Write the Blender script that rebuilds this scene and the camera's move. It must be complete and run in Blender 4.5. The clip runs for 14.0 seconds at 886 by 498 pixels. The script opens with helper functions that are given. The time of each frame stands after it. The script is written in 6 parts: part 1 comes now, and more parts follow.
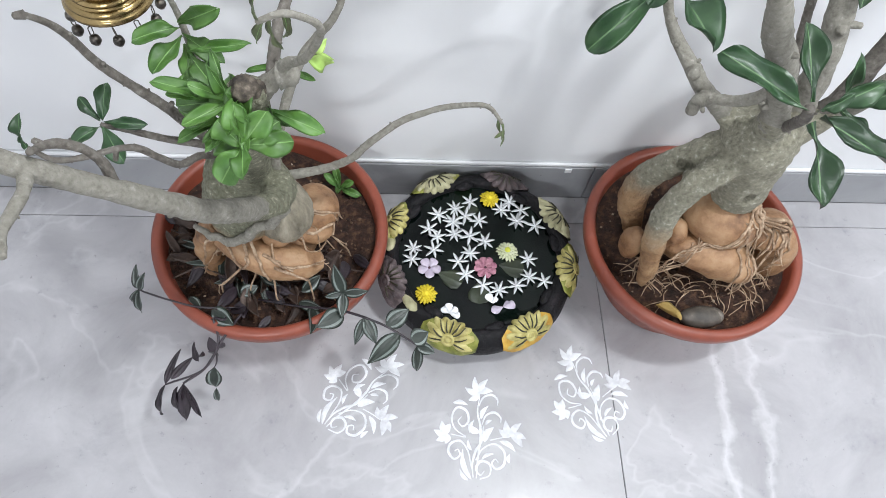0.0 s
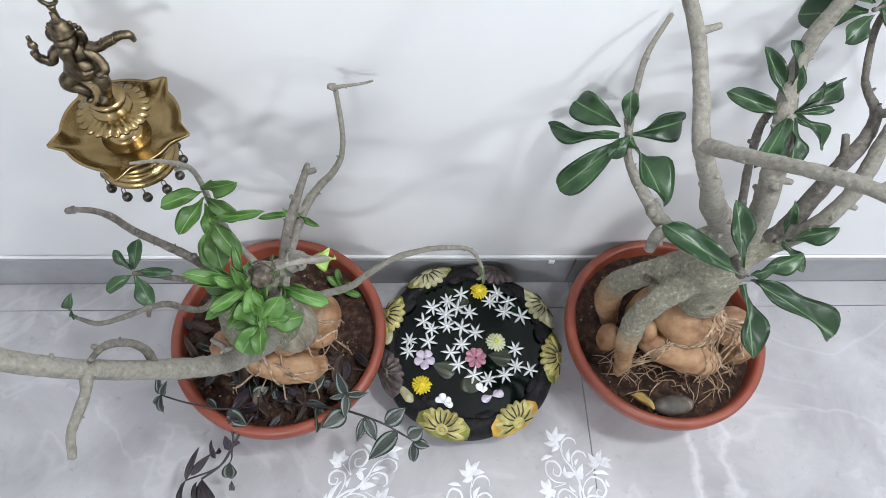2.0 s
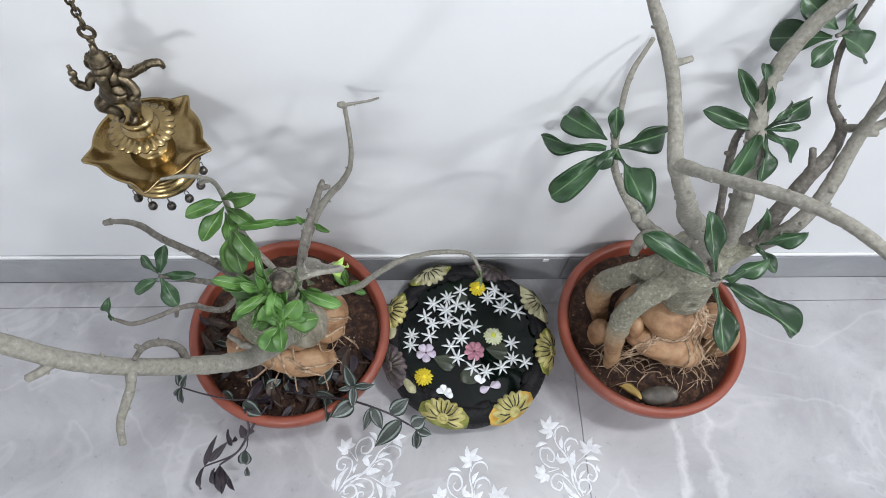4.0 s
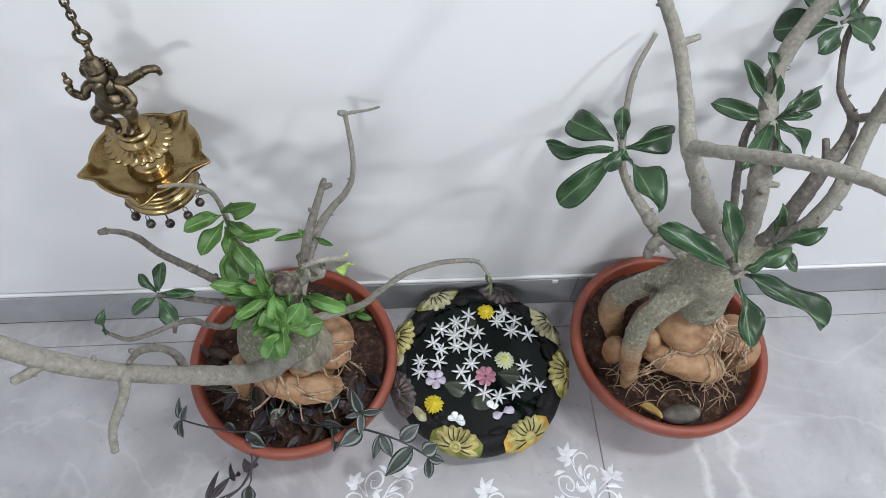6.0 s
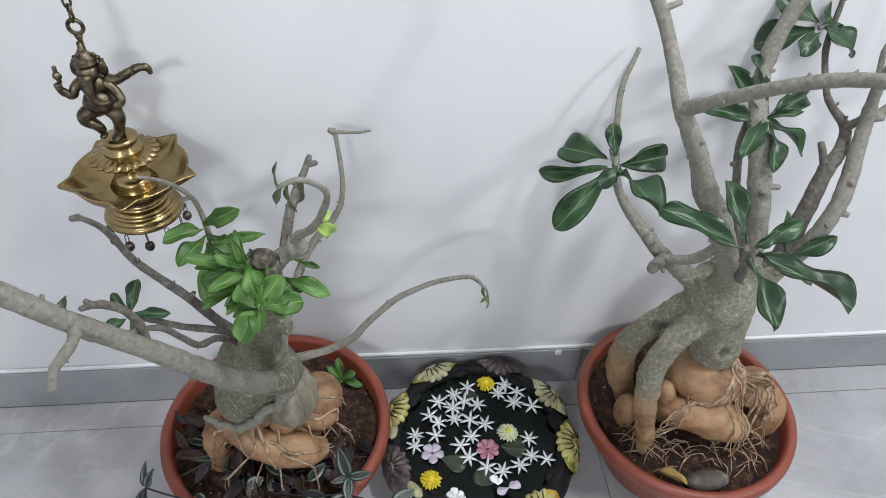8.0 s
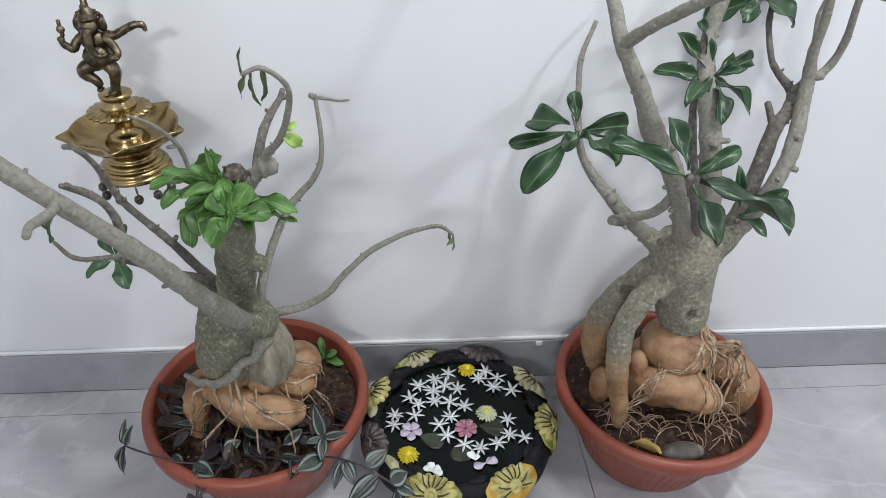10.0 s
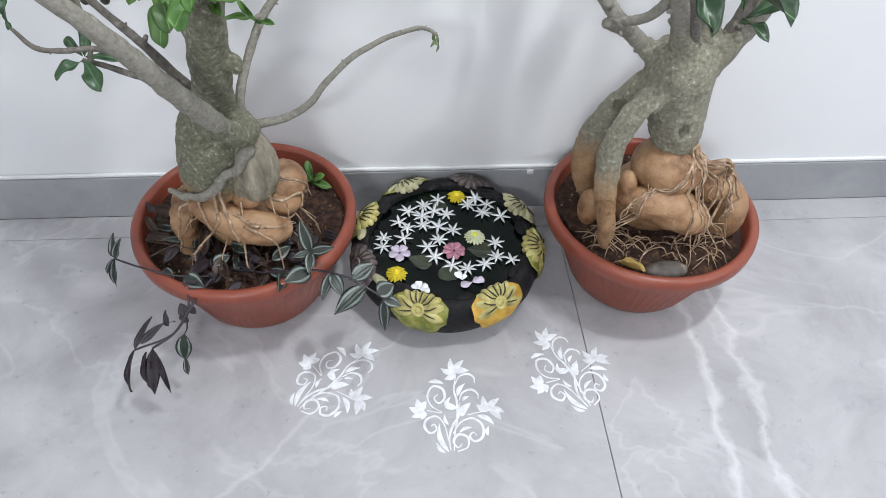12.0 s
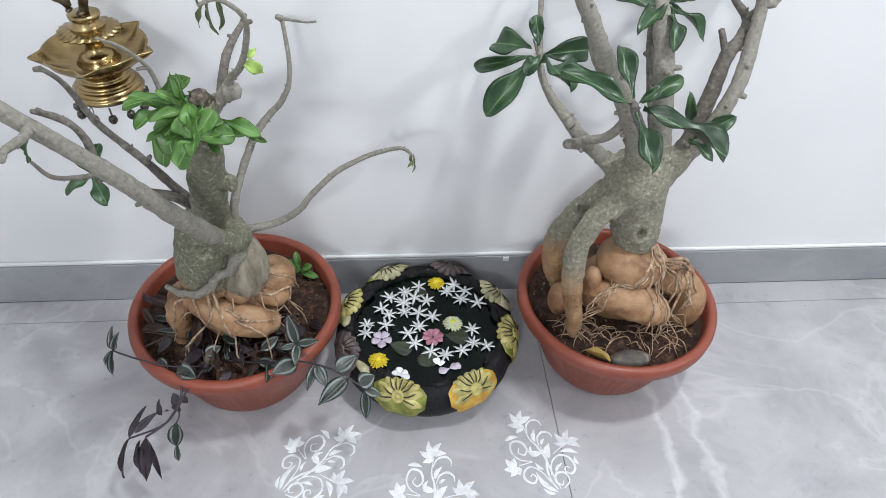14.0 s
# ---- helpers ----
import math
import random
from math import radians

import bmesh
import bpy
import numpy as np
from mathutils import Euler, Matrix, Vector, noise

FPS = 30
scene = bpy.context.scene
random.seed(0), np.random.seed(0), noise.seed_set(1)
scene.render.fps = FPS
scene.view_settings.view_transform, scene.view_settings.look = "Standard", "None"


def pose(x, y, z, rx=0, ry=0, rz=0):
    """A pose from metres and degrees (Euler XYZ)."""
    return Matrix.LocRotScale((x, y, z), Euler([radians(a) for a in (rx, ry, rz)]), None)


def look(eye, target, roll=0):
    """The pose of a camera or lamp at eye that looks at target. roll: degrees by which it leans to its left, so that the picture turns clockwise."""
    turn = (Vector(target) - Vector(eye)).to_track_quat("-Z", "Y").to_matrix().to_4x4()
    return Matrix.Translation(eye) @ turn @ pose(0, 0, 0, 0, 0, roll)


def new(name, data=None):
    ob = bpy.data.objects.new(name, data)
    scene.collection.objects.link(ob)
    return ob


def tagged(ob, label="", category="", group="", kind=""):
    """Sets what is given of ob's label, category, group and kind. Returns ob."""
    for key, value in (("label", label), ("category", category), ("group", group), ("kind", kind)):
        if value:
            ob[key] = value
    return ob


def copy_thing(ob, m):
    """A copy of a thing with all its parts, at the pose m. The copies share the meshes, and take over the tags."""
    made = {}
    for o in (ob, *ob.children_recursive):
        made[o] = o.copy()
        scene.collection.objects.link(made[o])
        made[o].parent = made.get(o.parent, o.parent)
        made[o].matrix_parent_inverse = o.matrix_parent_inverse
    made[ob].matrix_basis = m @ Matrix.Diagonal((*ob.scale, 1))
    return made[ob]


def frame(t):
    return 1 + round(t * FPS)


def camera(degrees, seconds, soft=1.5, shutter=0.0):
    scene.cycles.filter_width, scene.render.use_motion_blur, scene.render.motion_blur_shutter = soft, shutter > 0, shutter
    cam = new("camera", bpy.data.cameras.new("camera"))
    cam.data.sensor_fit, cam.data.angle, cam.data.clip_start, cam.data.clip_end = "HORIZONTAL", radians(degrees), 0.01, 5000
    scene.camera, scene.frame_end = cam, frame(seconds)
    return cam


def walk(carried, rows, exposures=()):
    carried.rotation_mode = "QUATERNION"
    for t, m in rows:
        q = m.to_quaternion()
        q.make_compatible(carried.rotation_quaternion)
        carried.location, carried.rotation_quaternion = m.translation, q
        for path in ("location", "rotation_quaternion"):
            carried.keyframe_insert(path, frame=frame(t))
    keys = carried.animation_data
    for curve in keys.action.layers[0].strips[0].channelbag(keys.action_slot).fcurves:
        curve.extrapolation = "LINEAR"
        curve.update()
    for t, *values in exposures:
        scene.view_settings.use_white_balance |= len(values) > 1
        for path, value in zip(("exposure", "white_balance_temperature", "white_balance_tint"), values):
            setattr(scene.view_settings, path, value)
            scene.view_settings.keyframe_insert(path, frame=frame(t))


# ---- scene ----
cam = camera(66.2, 14.0, soft=0.9)
PATH = [
    (0, (0.034, 0.105, 1.261), (0.182, 1.021, -0.511), 8.9),
    (0.5, (0.031, 0.106, 1.293), (0.151, 1.068, -0.456), 6.6),
    (1, (0.032, 0.146, 1.346), (0.165, 1.091, -0.411), 6.5),
    (1.5, (0.045, 0.181, 1.404), (0.208, 1.147, -0.339), 7.8),
    (2, (0.042, 0.188, 1.443), (0.185, 1.148, -0.306), 7.4),
    (2.5, (0.036, 0.172, 1.472), (0.181, 1.137, -0.274), 7.5),
    (5, (0.03, 0.162, 1.54), (0.179, 1.077, -0.233), 7.2),
    (5.5, (0.027, 0.147, 1.515), (0.154, 1.095, -0.241), 5.0),
    (6, (0.028, 0.124, 1.463), (0.168, 1.195, -0.22), 4.4),
    (6.5, (0.036, 0.105, 1.41), (0.168, 1.307, -0.183), 1.5),
    (7, (0.035, 0.068, 1.352), (0.155, 1.34, -0.186), -0.0),
    (7.5, (0.031, 0.027, 1.312), (0.195, 1.397, -0.137), 2.3),
    (10, (0.088, -0.184, 1.171), (0.218, 1.418, -0.021), 1.5),
    (10.5, (0.101, -0.201, 1.147), (0.224, 1.411, -0.03), 1.0),
    (11, (0.11, -0.222, 1.116), (0.223, 1.314, -0.16), 1.2),
    (11.5, (0.11, -0.229, 1.1), (0.216, 1.162, -0.333), 1.5),
    (12, (0.112, -0.227, 1.095), (0.228, 1.112, -0.386), 2.0),
    (12.5, (0.13, -0.225, 1.143), (0.257, 1.148, -0.305), 2.1),
    (13, (0.137, -0.215, 1.197), (0.272, 1.206, -0.203), 2.1),
    (13.5, (0.135, -0.22, 1.215), (0.265, 1.206, -0.181), 2.2),
    (14, (0.133, -0.229, 1.219), (0.278, 1.207, -0.165), 2.7),
]
EXPOSURES = [(0, 0.11), (1, 0.06), (2.5, -0.08), (5, -0.15), (6, -0.24), (7.5, -0.35), (10, -0.35), (11, -0.2), (12, -0.05), (14, -0.1)]
walk(cam, [(t, look(eye, target, roll)) for t, eye, target, roll in PATH], exposures=EXPOSURES)

# ---- world and lamps ----
world = bpy.data.worlds.new("world")
scene.world = world
world.use_nodes = True
world.node_tree.nodes["Background"].inputs[0].default_value = (0.75, 0.78, 0.85, 1)
world.node_tree.nodes["Background"].inputs[1].default_value = 0.05


def area_lamp(name, eye, target, sx, sy, watts, color):
    data = bpy.data.lights.new(name, "AREA")
    data.shape, data.size, data.size_y, data.energy, data.color = "RECTANGLE", sx, sy, watts, color
    ob = new(name, data)
    ob.matrix_world = look(eye, target)
    return ob


COOL = (0.93, 0.97, 1.0)
area_lamp("wall_tube_light", (-0.60, -2.40, 2.25), (-0.2, 0.8, 0.6), 0.55, 0.22, 45, COOL)
area_lamp("side_tube_light", (2.45, -0.85, 1.95), (0.2, 0.8, 0.5), 0.22, 0.12, 24, COOL)
area_lamp("ceiling_panel_light", (0.80, 0.28, 2.66), (0.80, 0.28, 0.0), 0.20, 0.20, 38, COOL)

# ---- materials ----


def material(name, color, rough=0.6, metal=0.0, spec=0.5):
    m = bpy.data.materials.new(name)
    m.use_nodes = True
    b = m.node_tree.nodes["Principled BSDF"]
    b.inputs["Base Color"].default_value = (*color, 1)
    b.inputs["Roughness"].default_value = rough
    b.inputs["Metallic"].default_value = metal
    b.inputs["Specular IOR Level"].default_value = spec
    return m


def node(m, kind, **values):
    n = m.node_tree.nodes.new(kind)
    for key, value in values.items():
        n.inputs[key.replace("_", " ")].default_value = value
    return n


def wire(m, a, out, b, inp):
    m.node_tree.links.new(a.outputs[out], b.inputs[inp])


def coords(m, scale=(1, 1, 1)):
    """World metres, stretched."""
    g = m.node_tree.nodes.new("ShaderNodeNewGeometry")
    v = m.node_tree.nodes.new("ShaderNodeVectorMath")
    v.operation = "MULTIPLY"
    v.inputs[1].default_value = scale
    wire(m, g, "Position", v, 0)
    return v


def ramp(m, stops):
    r = m.node_tree.nodes.new("ShaderNodeValToRGB")
    e = r.color_ramp.elements
    while len(e) < len(stops):
        e.new(0.5)
    for el, (p, c) in zip(e, stops):
        el.position, el.color = p, (*c, 1)
    return r


def mix(m, a, b, f, kind="MIX"):
    n = m.node_tree.nodes.new("ShaderNodeMix")
    n.data_type, n.blend_type = "RGBA", kind
    for sock, v in ((n.inputs[0], f), (n.inputs[6], a), (n.inputs[7], b)):
        if hasattr(v, "outputs"):
            m.node_tree.links.new(v.outputs["Color"] if "Color" in v.outputs else v.outputs[2] if len(v.outputs) > 2 else v.outputs[0], sock)
        elif isinstance(v, bpy.types.NodeSocket):
            m.node_tree.links.new(v, sock)
        elif isinstance(v, tuple):
            sock.default_value = (*v, 1)
        else:
            sock.default_value = v
    return n


def mottled(name, stops, scale, rough=0.6, bump=0.2, bump_scale=None, metal=0.0, stretch=(1, 1, 1), depth=0.002, detail=6.0, spec=0.5, rough_var=0.1):
    """A surface whose colour runs over a ramp by noise, with a finer relief."""
    m = material(name, stops[0][1], rough, metal, spec)
    b = m.node_tree.nodes["Principled BSDF"]
    co = coords(m, stretch)
    n = node(m, "ShaderNodeTexNoise", Scale=scale, Detail=detail, Roughness=0.6)
    wire(m, co, 0, n, "Vector")
    r = ramp(m, stops)
    wire(m, n, "Fac", r, "Fac")
    wire(m, r, "Color", b, "Base Color")
    n2 = node(m, "ShaderNodeTexNoise", Scale=bump_scale or scale * 6, Detail=5.0, Roughness=0.65)
    wire(m, co, 0, n2, "Vector")
    bp = node(m, "ShaderNodeBump", Strength=bump, Distance=depth)
    wire(m, n2, "Fac", bp, "Height")
    wire(m, bp, "Normal", b, "Normal")
    mr = node(m, "ShaderNodeMapRange", To_Min=max(rough - rough_var, 0.02), To_Max=min(rough + rough_var, 1))
    wire(m, n2, "Fac", mr, "Value")
    wire(m, mr, "Result", b, "Roughness")
    return m


WALL = mottled("white_wall_paint", [(0.3, (0.69, 0.695, 0.715)), (0.7, (0.75, 0.755, 0.77))], 1.6, 0.62, 0.12, 90, depth=0.001)
CEIL = mottled("ceiling_paint", [(0.3, (0.78, 0.78, 0.78)), (0.7, (0.82, 0.82, 0.82))], 1.5, 0.7, 0.1, 80, depth=0.001)
TERRA = mottled("terracotta_plastic", [(0.25, (0.175, 0.040, 0.023)), (0.6, (0.235, 0.056, 0.032)), (0.85, (0.31, 0.092, 0.058))], 14, 0.40, 0.25, 190, depth=0.001, detail=9.0, rough_var=0.16)
GROUT = mottled("dark_grout", [(0.3, (0.16, 0.16, 0.165)), (0.7, (0.24, 0.24, 0.245))], 30, 0.85, 0.2)
SOIL = mottled("dark_soil", [(0.3, (0.010, 0.0045, 0.003)), (0.5, (0.038, 0.016, 0.0095)), (0.74, (0.14, 0.070, 0.038))], 70, 0.9, 0.9, 240, depth=0.006)
PEBBLE = mottled("grey_stone", [(0.35, (0.04, 0.034, 0.03)), (0.6, (0.10, 0.085, 0.07)), (0.74, (0.30, 0.27, 0.24))], 40, 0.6, 0.3, 200)
ROOT = mottled("root_fibre", [(0.3, (0.14, 0.085, 0.050)), (0.5, (0.31, 0.21, 0.135)), (0.72, (0.52, 0.40, 0.29))], 90, 0.8, 0.5, 300)
TWIG = mottled("grey_bark", [(0.30, (0.150, 0.138, 0.112)), (0.46, (0.215, 0.202, 0.170)), (0.60, (0.250, 0.238, 0.205)), (0.74, (0.37, 0.352, 0.31))], 170, 0.72, 0.8, 260, depth=0.003, detail=9.0)
DARKTWIG = mottled("dark_bark", [(0.30, (0.065, 0.056, 0.047)), (0.46, (0.118, 0.105, 0.09)), (0.58, (0.15, 0.136, 0.118)), (0.72, (0.27, 0.25, 0.225))], 120, 0.72, 0.8, 260, depth=0.003, detail=9.0)
SKIN = mottled("smooth_root_skin", [(0.30, (0.11, 0.050, 0.022)), (0.42, (0.235, 0.124, 0.060)), (0.56, (0.330, 0.192, 0.100)), (0.68, (0.385, 0.245, 0.140)), (0.80, (0.50, 0.37, 0.25))], 26, 0.55, 0.6, 110, depth=0.004, detail=9.0)
FIBRE = mottled("fibrous_grey_skin", [(0.30, (0.10, 0.088, 0.062)), (0.5, (0.22, 0.195, 0.145)), (0.7, (0.36, 0.325, 0.25))], 60, 0.8, 0.9, 160, stretch=(1.0, 1.0, 0.22), depth=0.004, detail=8.0)
CUT = mottled("dry_cut_wood", [(0.35, (0.025, 0.020, 0.016)), (0.5, (0.07, 0.056, 0.043)), (0.70, (0.19, 0.16, 0.125))], 110, 0.85, 0.4)


def bark_material(name, z_low, z_high, stops):
    """Green-grey bark above, smooth ochre skin on the swollen roots below."""
    m = mottled(name, stops, 150, 0.75, 1.0, 190, depth=0.006, detail=10.0)
    b = m.node_tree.nodes["Principled BSDF"]
    bark = [l.from_node for l in m.node_tree.links if l.to_socket == b.inputs["Base Color"]][0]
    co = coords(m)
    n = node(m, "ShaderNodeTexNoise", Scale=24.0, Detail=9.0, Roughness=0.68)
    wire(m, co, 0, n, "Vector")
    skin = ramp(m, [(0.32, (0.14, 0.066, 0.028)), (0.46, (0.29, 0.165, 0.08)), (0.58, (0.38, 0.235, 0.122)), (0.74, (0.48, 0.335, 0.20))])
    wire(m, n, "Fac", skin, "Fac")
    sep = m.node_tree.nodes.new("ShaderNodeSeparateXYZ")
    wire(m, co, 0, sep, 0)
    wob = node(m, "ShaderNodeTexNoise", Scale=22.0, Detail=4.0)
    wire(m, co, 0, wob, "Vector")
    add = m.node_tree.nodes.new("ShaderNodeMath")
    add.operation = "MULTIPLY_ADD"
    add.inputs[1].default_value = 0.11
    wire(m, wob, "Fac", add, 0)
    wire(m, sep, "Z", add, 2)
    mr = node(m, "ShaderNodeMapRange", From_Min=z_low + 0.055, From_Max=z_high + 0.055)
    wire(m, add, 0, mr, "Value")
    mx = mix(m, skin, bark, mr.outputs["Result"])
    m.node_tree.links.new(mx.outputs[2], b.inputs["Base Color"])
    return m


BARK_R = bark_material("swollen_trunk_bark", 0.285, 0.350, [(0.27, (0.125, 0.116, 0.080)), (0.44, (0.225, 0.212, 0.158)), (0.58, (0.285, 0.272, 0.208)), (0.69, (0.48, 0.46, 0.385))])
BARK_L = bark_material("mossy_trunk_bark", 0.300, 0.345, [(0.28, (0.075, 0.077, 0.046)), (0.46, (0.155, 0.155, 0.104)), (0.59, (0.205, 0.202, 0.142)), (0.69, (0.42, 0.40, 0.31))])


def leaf_material(name, dark, light, rough=0.32):
    m = mottled(name, [(0.3, dark), (0.7, light)], 30, rough, 0.25, 260, depth=0.0012)
    b = m.node_tree.nodes["Principled BSDF"]
    col = [l.from_node for l in m.node_tree.links if l.to_socket == b.inputs["Base Color"]][0]
    info = m.node_tree.nodes.new("ShaderNodeObjectInfo")
    hs = node(m, "ShaderNodeHueSaturation")
    mr = node(m, "ShaderNodeMapRange", To_Min=0.75, To_Max=1.3)
    wire(m, info, "Random", mr, "Value")
    wire(m, mr, "Result", hs, "Value")
    wire(m, col, "Color", hs, "Color")
    wire(m, hs, "Color", b, "Base Color")
    return m


LEAF = leaf_material("glossy_dark_leaf", (0.011, 0.034, 0.014), (0.030, 0.072, 0.026), 0.36)
LEAF_Y = leaf_material("fresh_green_leaf", (0.034, 0.098, 0.016), (0.095, 0.205, 0.040), 0.46)
LEAF_P = leaf_material("pale_crumpled_leaf", (0.22, 0.36, 0.07), (0.36, 0.48, 0.14), 0.5)
RIB = material("pale_midrib", (0.10, 0.18, 0.08), 0.5)
RIB_Y = material("yellow_green_midrib", (0.16, 0.29, 0.09), 0.5)
VINE_DARK = mottled("purple_vine_leaf", [(0.3, (0.010, 0.008, 0.011)), (0.7, (0.035, 0.024, 0.032))], 40, 0.4, 0.2)
VINE_GREEN = mottled("vine_leaf_green", [(0.3, (0.012, 0.018, 0.014)), (0.7, (0.026, 0.036, 0.028))], 40, 0.36, 0.2)
VINE_SILVER = mottled("vine_leaf_silver", [(0.3, (0.10, 0.122, 0.112)), (0.7, (0.21, 0.24, 0.225))], 60, 0.4, 0.2)
VINE_DRY = mottled("dry_vine_leaf", [(0.3, (0.022, 0.012, 0.009)), (0.55, (0.055, 0.033, 0.025)), (0.78, (0.14, 0.10, 0.078))], 40, 0.6, 0.3)
BRASS = mottled("brass", [(0.25, (0.23, 0.160, 0.066)), (0.52, (0.345, 0.252, 0.118)), (0.78, (0.43, 0.33, 0.175))], 40, 0.24, 0.25, 220, metal=1.0, depth=0.001)
BRONZE = mottled("darkened_brass", [(0.30, (0.045, 0.035, 0.024)), (0.5, (0.11, 0.087, 0.057)), (0.74, (0.27, 0.215, 0.14))], 90, 0.32, 0.4, 300, metal=1.0)
BELL = mottled("dark_bell_metal", [(0.3, (0.05, 0.045, 0.04)), (0.7, (0.15, 0.135, 0.12))], 80, 0.4, 0.2, metal=0.9)
STONE_D = mottled("dark_painted_stone", [(0.3, (0.004, 0.0038, 0.005)), (0.55, (0.008, 0.0075, 0.009)), (0.72, (0.030, 0.024, 0.028)), (0.82, (0.09, 0.075, 0.078))], 48, 0.55, 0.8, 140, depth=0.004, spec=0.22)
PET_Y = mottled("cream_yellow_relief", [(0.25, (0.14, 0.115, 0.03)), (0.5, (0.40, 0.35, 0.12)), (0.75, (0.58, 0.53, 0.24))], 45, 0.5, 0.3)
PET_O = mottled("orange_yellow_relief", [(0.25, (0.26, 0.13, 0.015)), (0.5, (0.48, 0.28, 0.035)), (0.75, (0.58, 0.42, 0.10))], 45, 0.5, 0.3)
PET_G = mottled("olive_green_relief", [(0.25, (0.06, 0.075, 0.012)), (0.5, (0.19, 0.20, 0.03)), (0.75, (0.36, 0.35, 0.09))], 45, 0.5, 0.3)
PET_W = mottled("worn_pale_relief", [(0.25, (0.11, 0.10, 0.06)), (0.5, (0.36, 0.34, 0.20)), (0.75, (0.52, 0.49, 0.32))], 45, 0.6, 0.5)
PET_M = mottled("worn_mauve_relief", [(0.28, (0.022, 0.018, 0.019)), (0.5, (0.085, 0.062, 0.064)), (0.75, (0.24, 0.19, 0.19))], 45, 0.6, 0.5)
LINE = material("dark_painted_line", (0.03, 0.028, 0.012), 0.6)
WATER = mottled("dark_green_water", [(0.35, (0.001, 0.0018, 0.002)), (0.6, (0.0022, 0.006, 0.004)), (0.8, (0.012, 0.020, 0.010))], 9, 0.06, 0.03, 14, depth=0.002, detail=1.5, rough_var=0.02, spec=0.2)
WHITE = mottled("white_petal", [(0.3, (0.82, 0.84, 0.87)), (0.7, (0.90, 0.91, 0.93))], 60, 0.55, 0.1)
MAUVE = mottled("mauve_petal", [(0.3, (0.40, 0.33, 0.45)), (0.7, (0.66, 0.60, 0.68))], 60, 0.55, 0.1)
PINK = mottled("pink_petal", [(0.3, (0.36, 0.13, 0.20)), (0.7, (0.60, 0.30, 0.36))], 90, 0.55, 0.15)
YELLOW = mottled("yellow_petal", [(0.3, (0.72, 0.52, 0.015)), (0.7, (0.85, 0.70, 0.04))], 90, 0.55, 0.2)
PALE = mottled("pale_yellow_petal", [(0.3, (0.70, 0.74, 0.42)), (0.7, (0.84, 0.86, 0.66))], 90, 0.55, 0.2)
LIME = material("lime_flower_heart", (0.60, 0.62, 0.06), 0.6)
DARKRED = material("dark_flower_heart", (0.06, 0.015, 0.03), 0.6)
POWDER = mottled("white_rice_powder", [(0.25, (0.54, 0.55, 0.58)), (0.6, (0.76, 0.77, 0.80))], 60, 0.85, 0.4, 500, depth=0.001)
POWDER_T = mottled("thin_rice_powder", [(0.3, (0.50, 0.50, 0.53)), (0.7, (0.70, 0.71, 0.74))], 90, 0.85, 0.4, 500, depth=0.001)


VEINS = ((0.668, 0.06, 0.007, 0.75), (0.748, 0.05, 0.006, 0.62), (-0.03, 1.05, 0.005, 0.38))


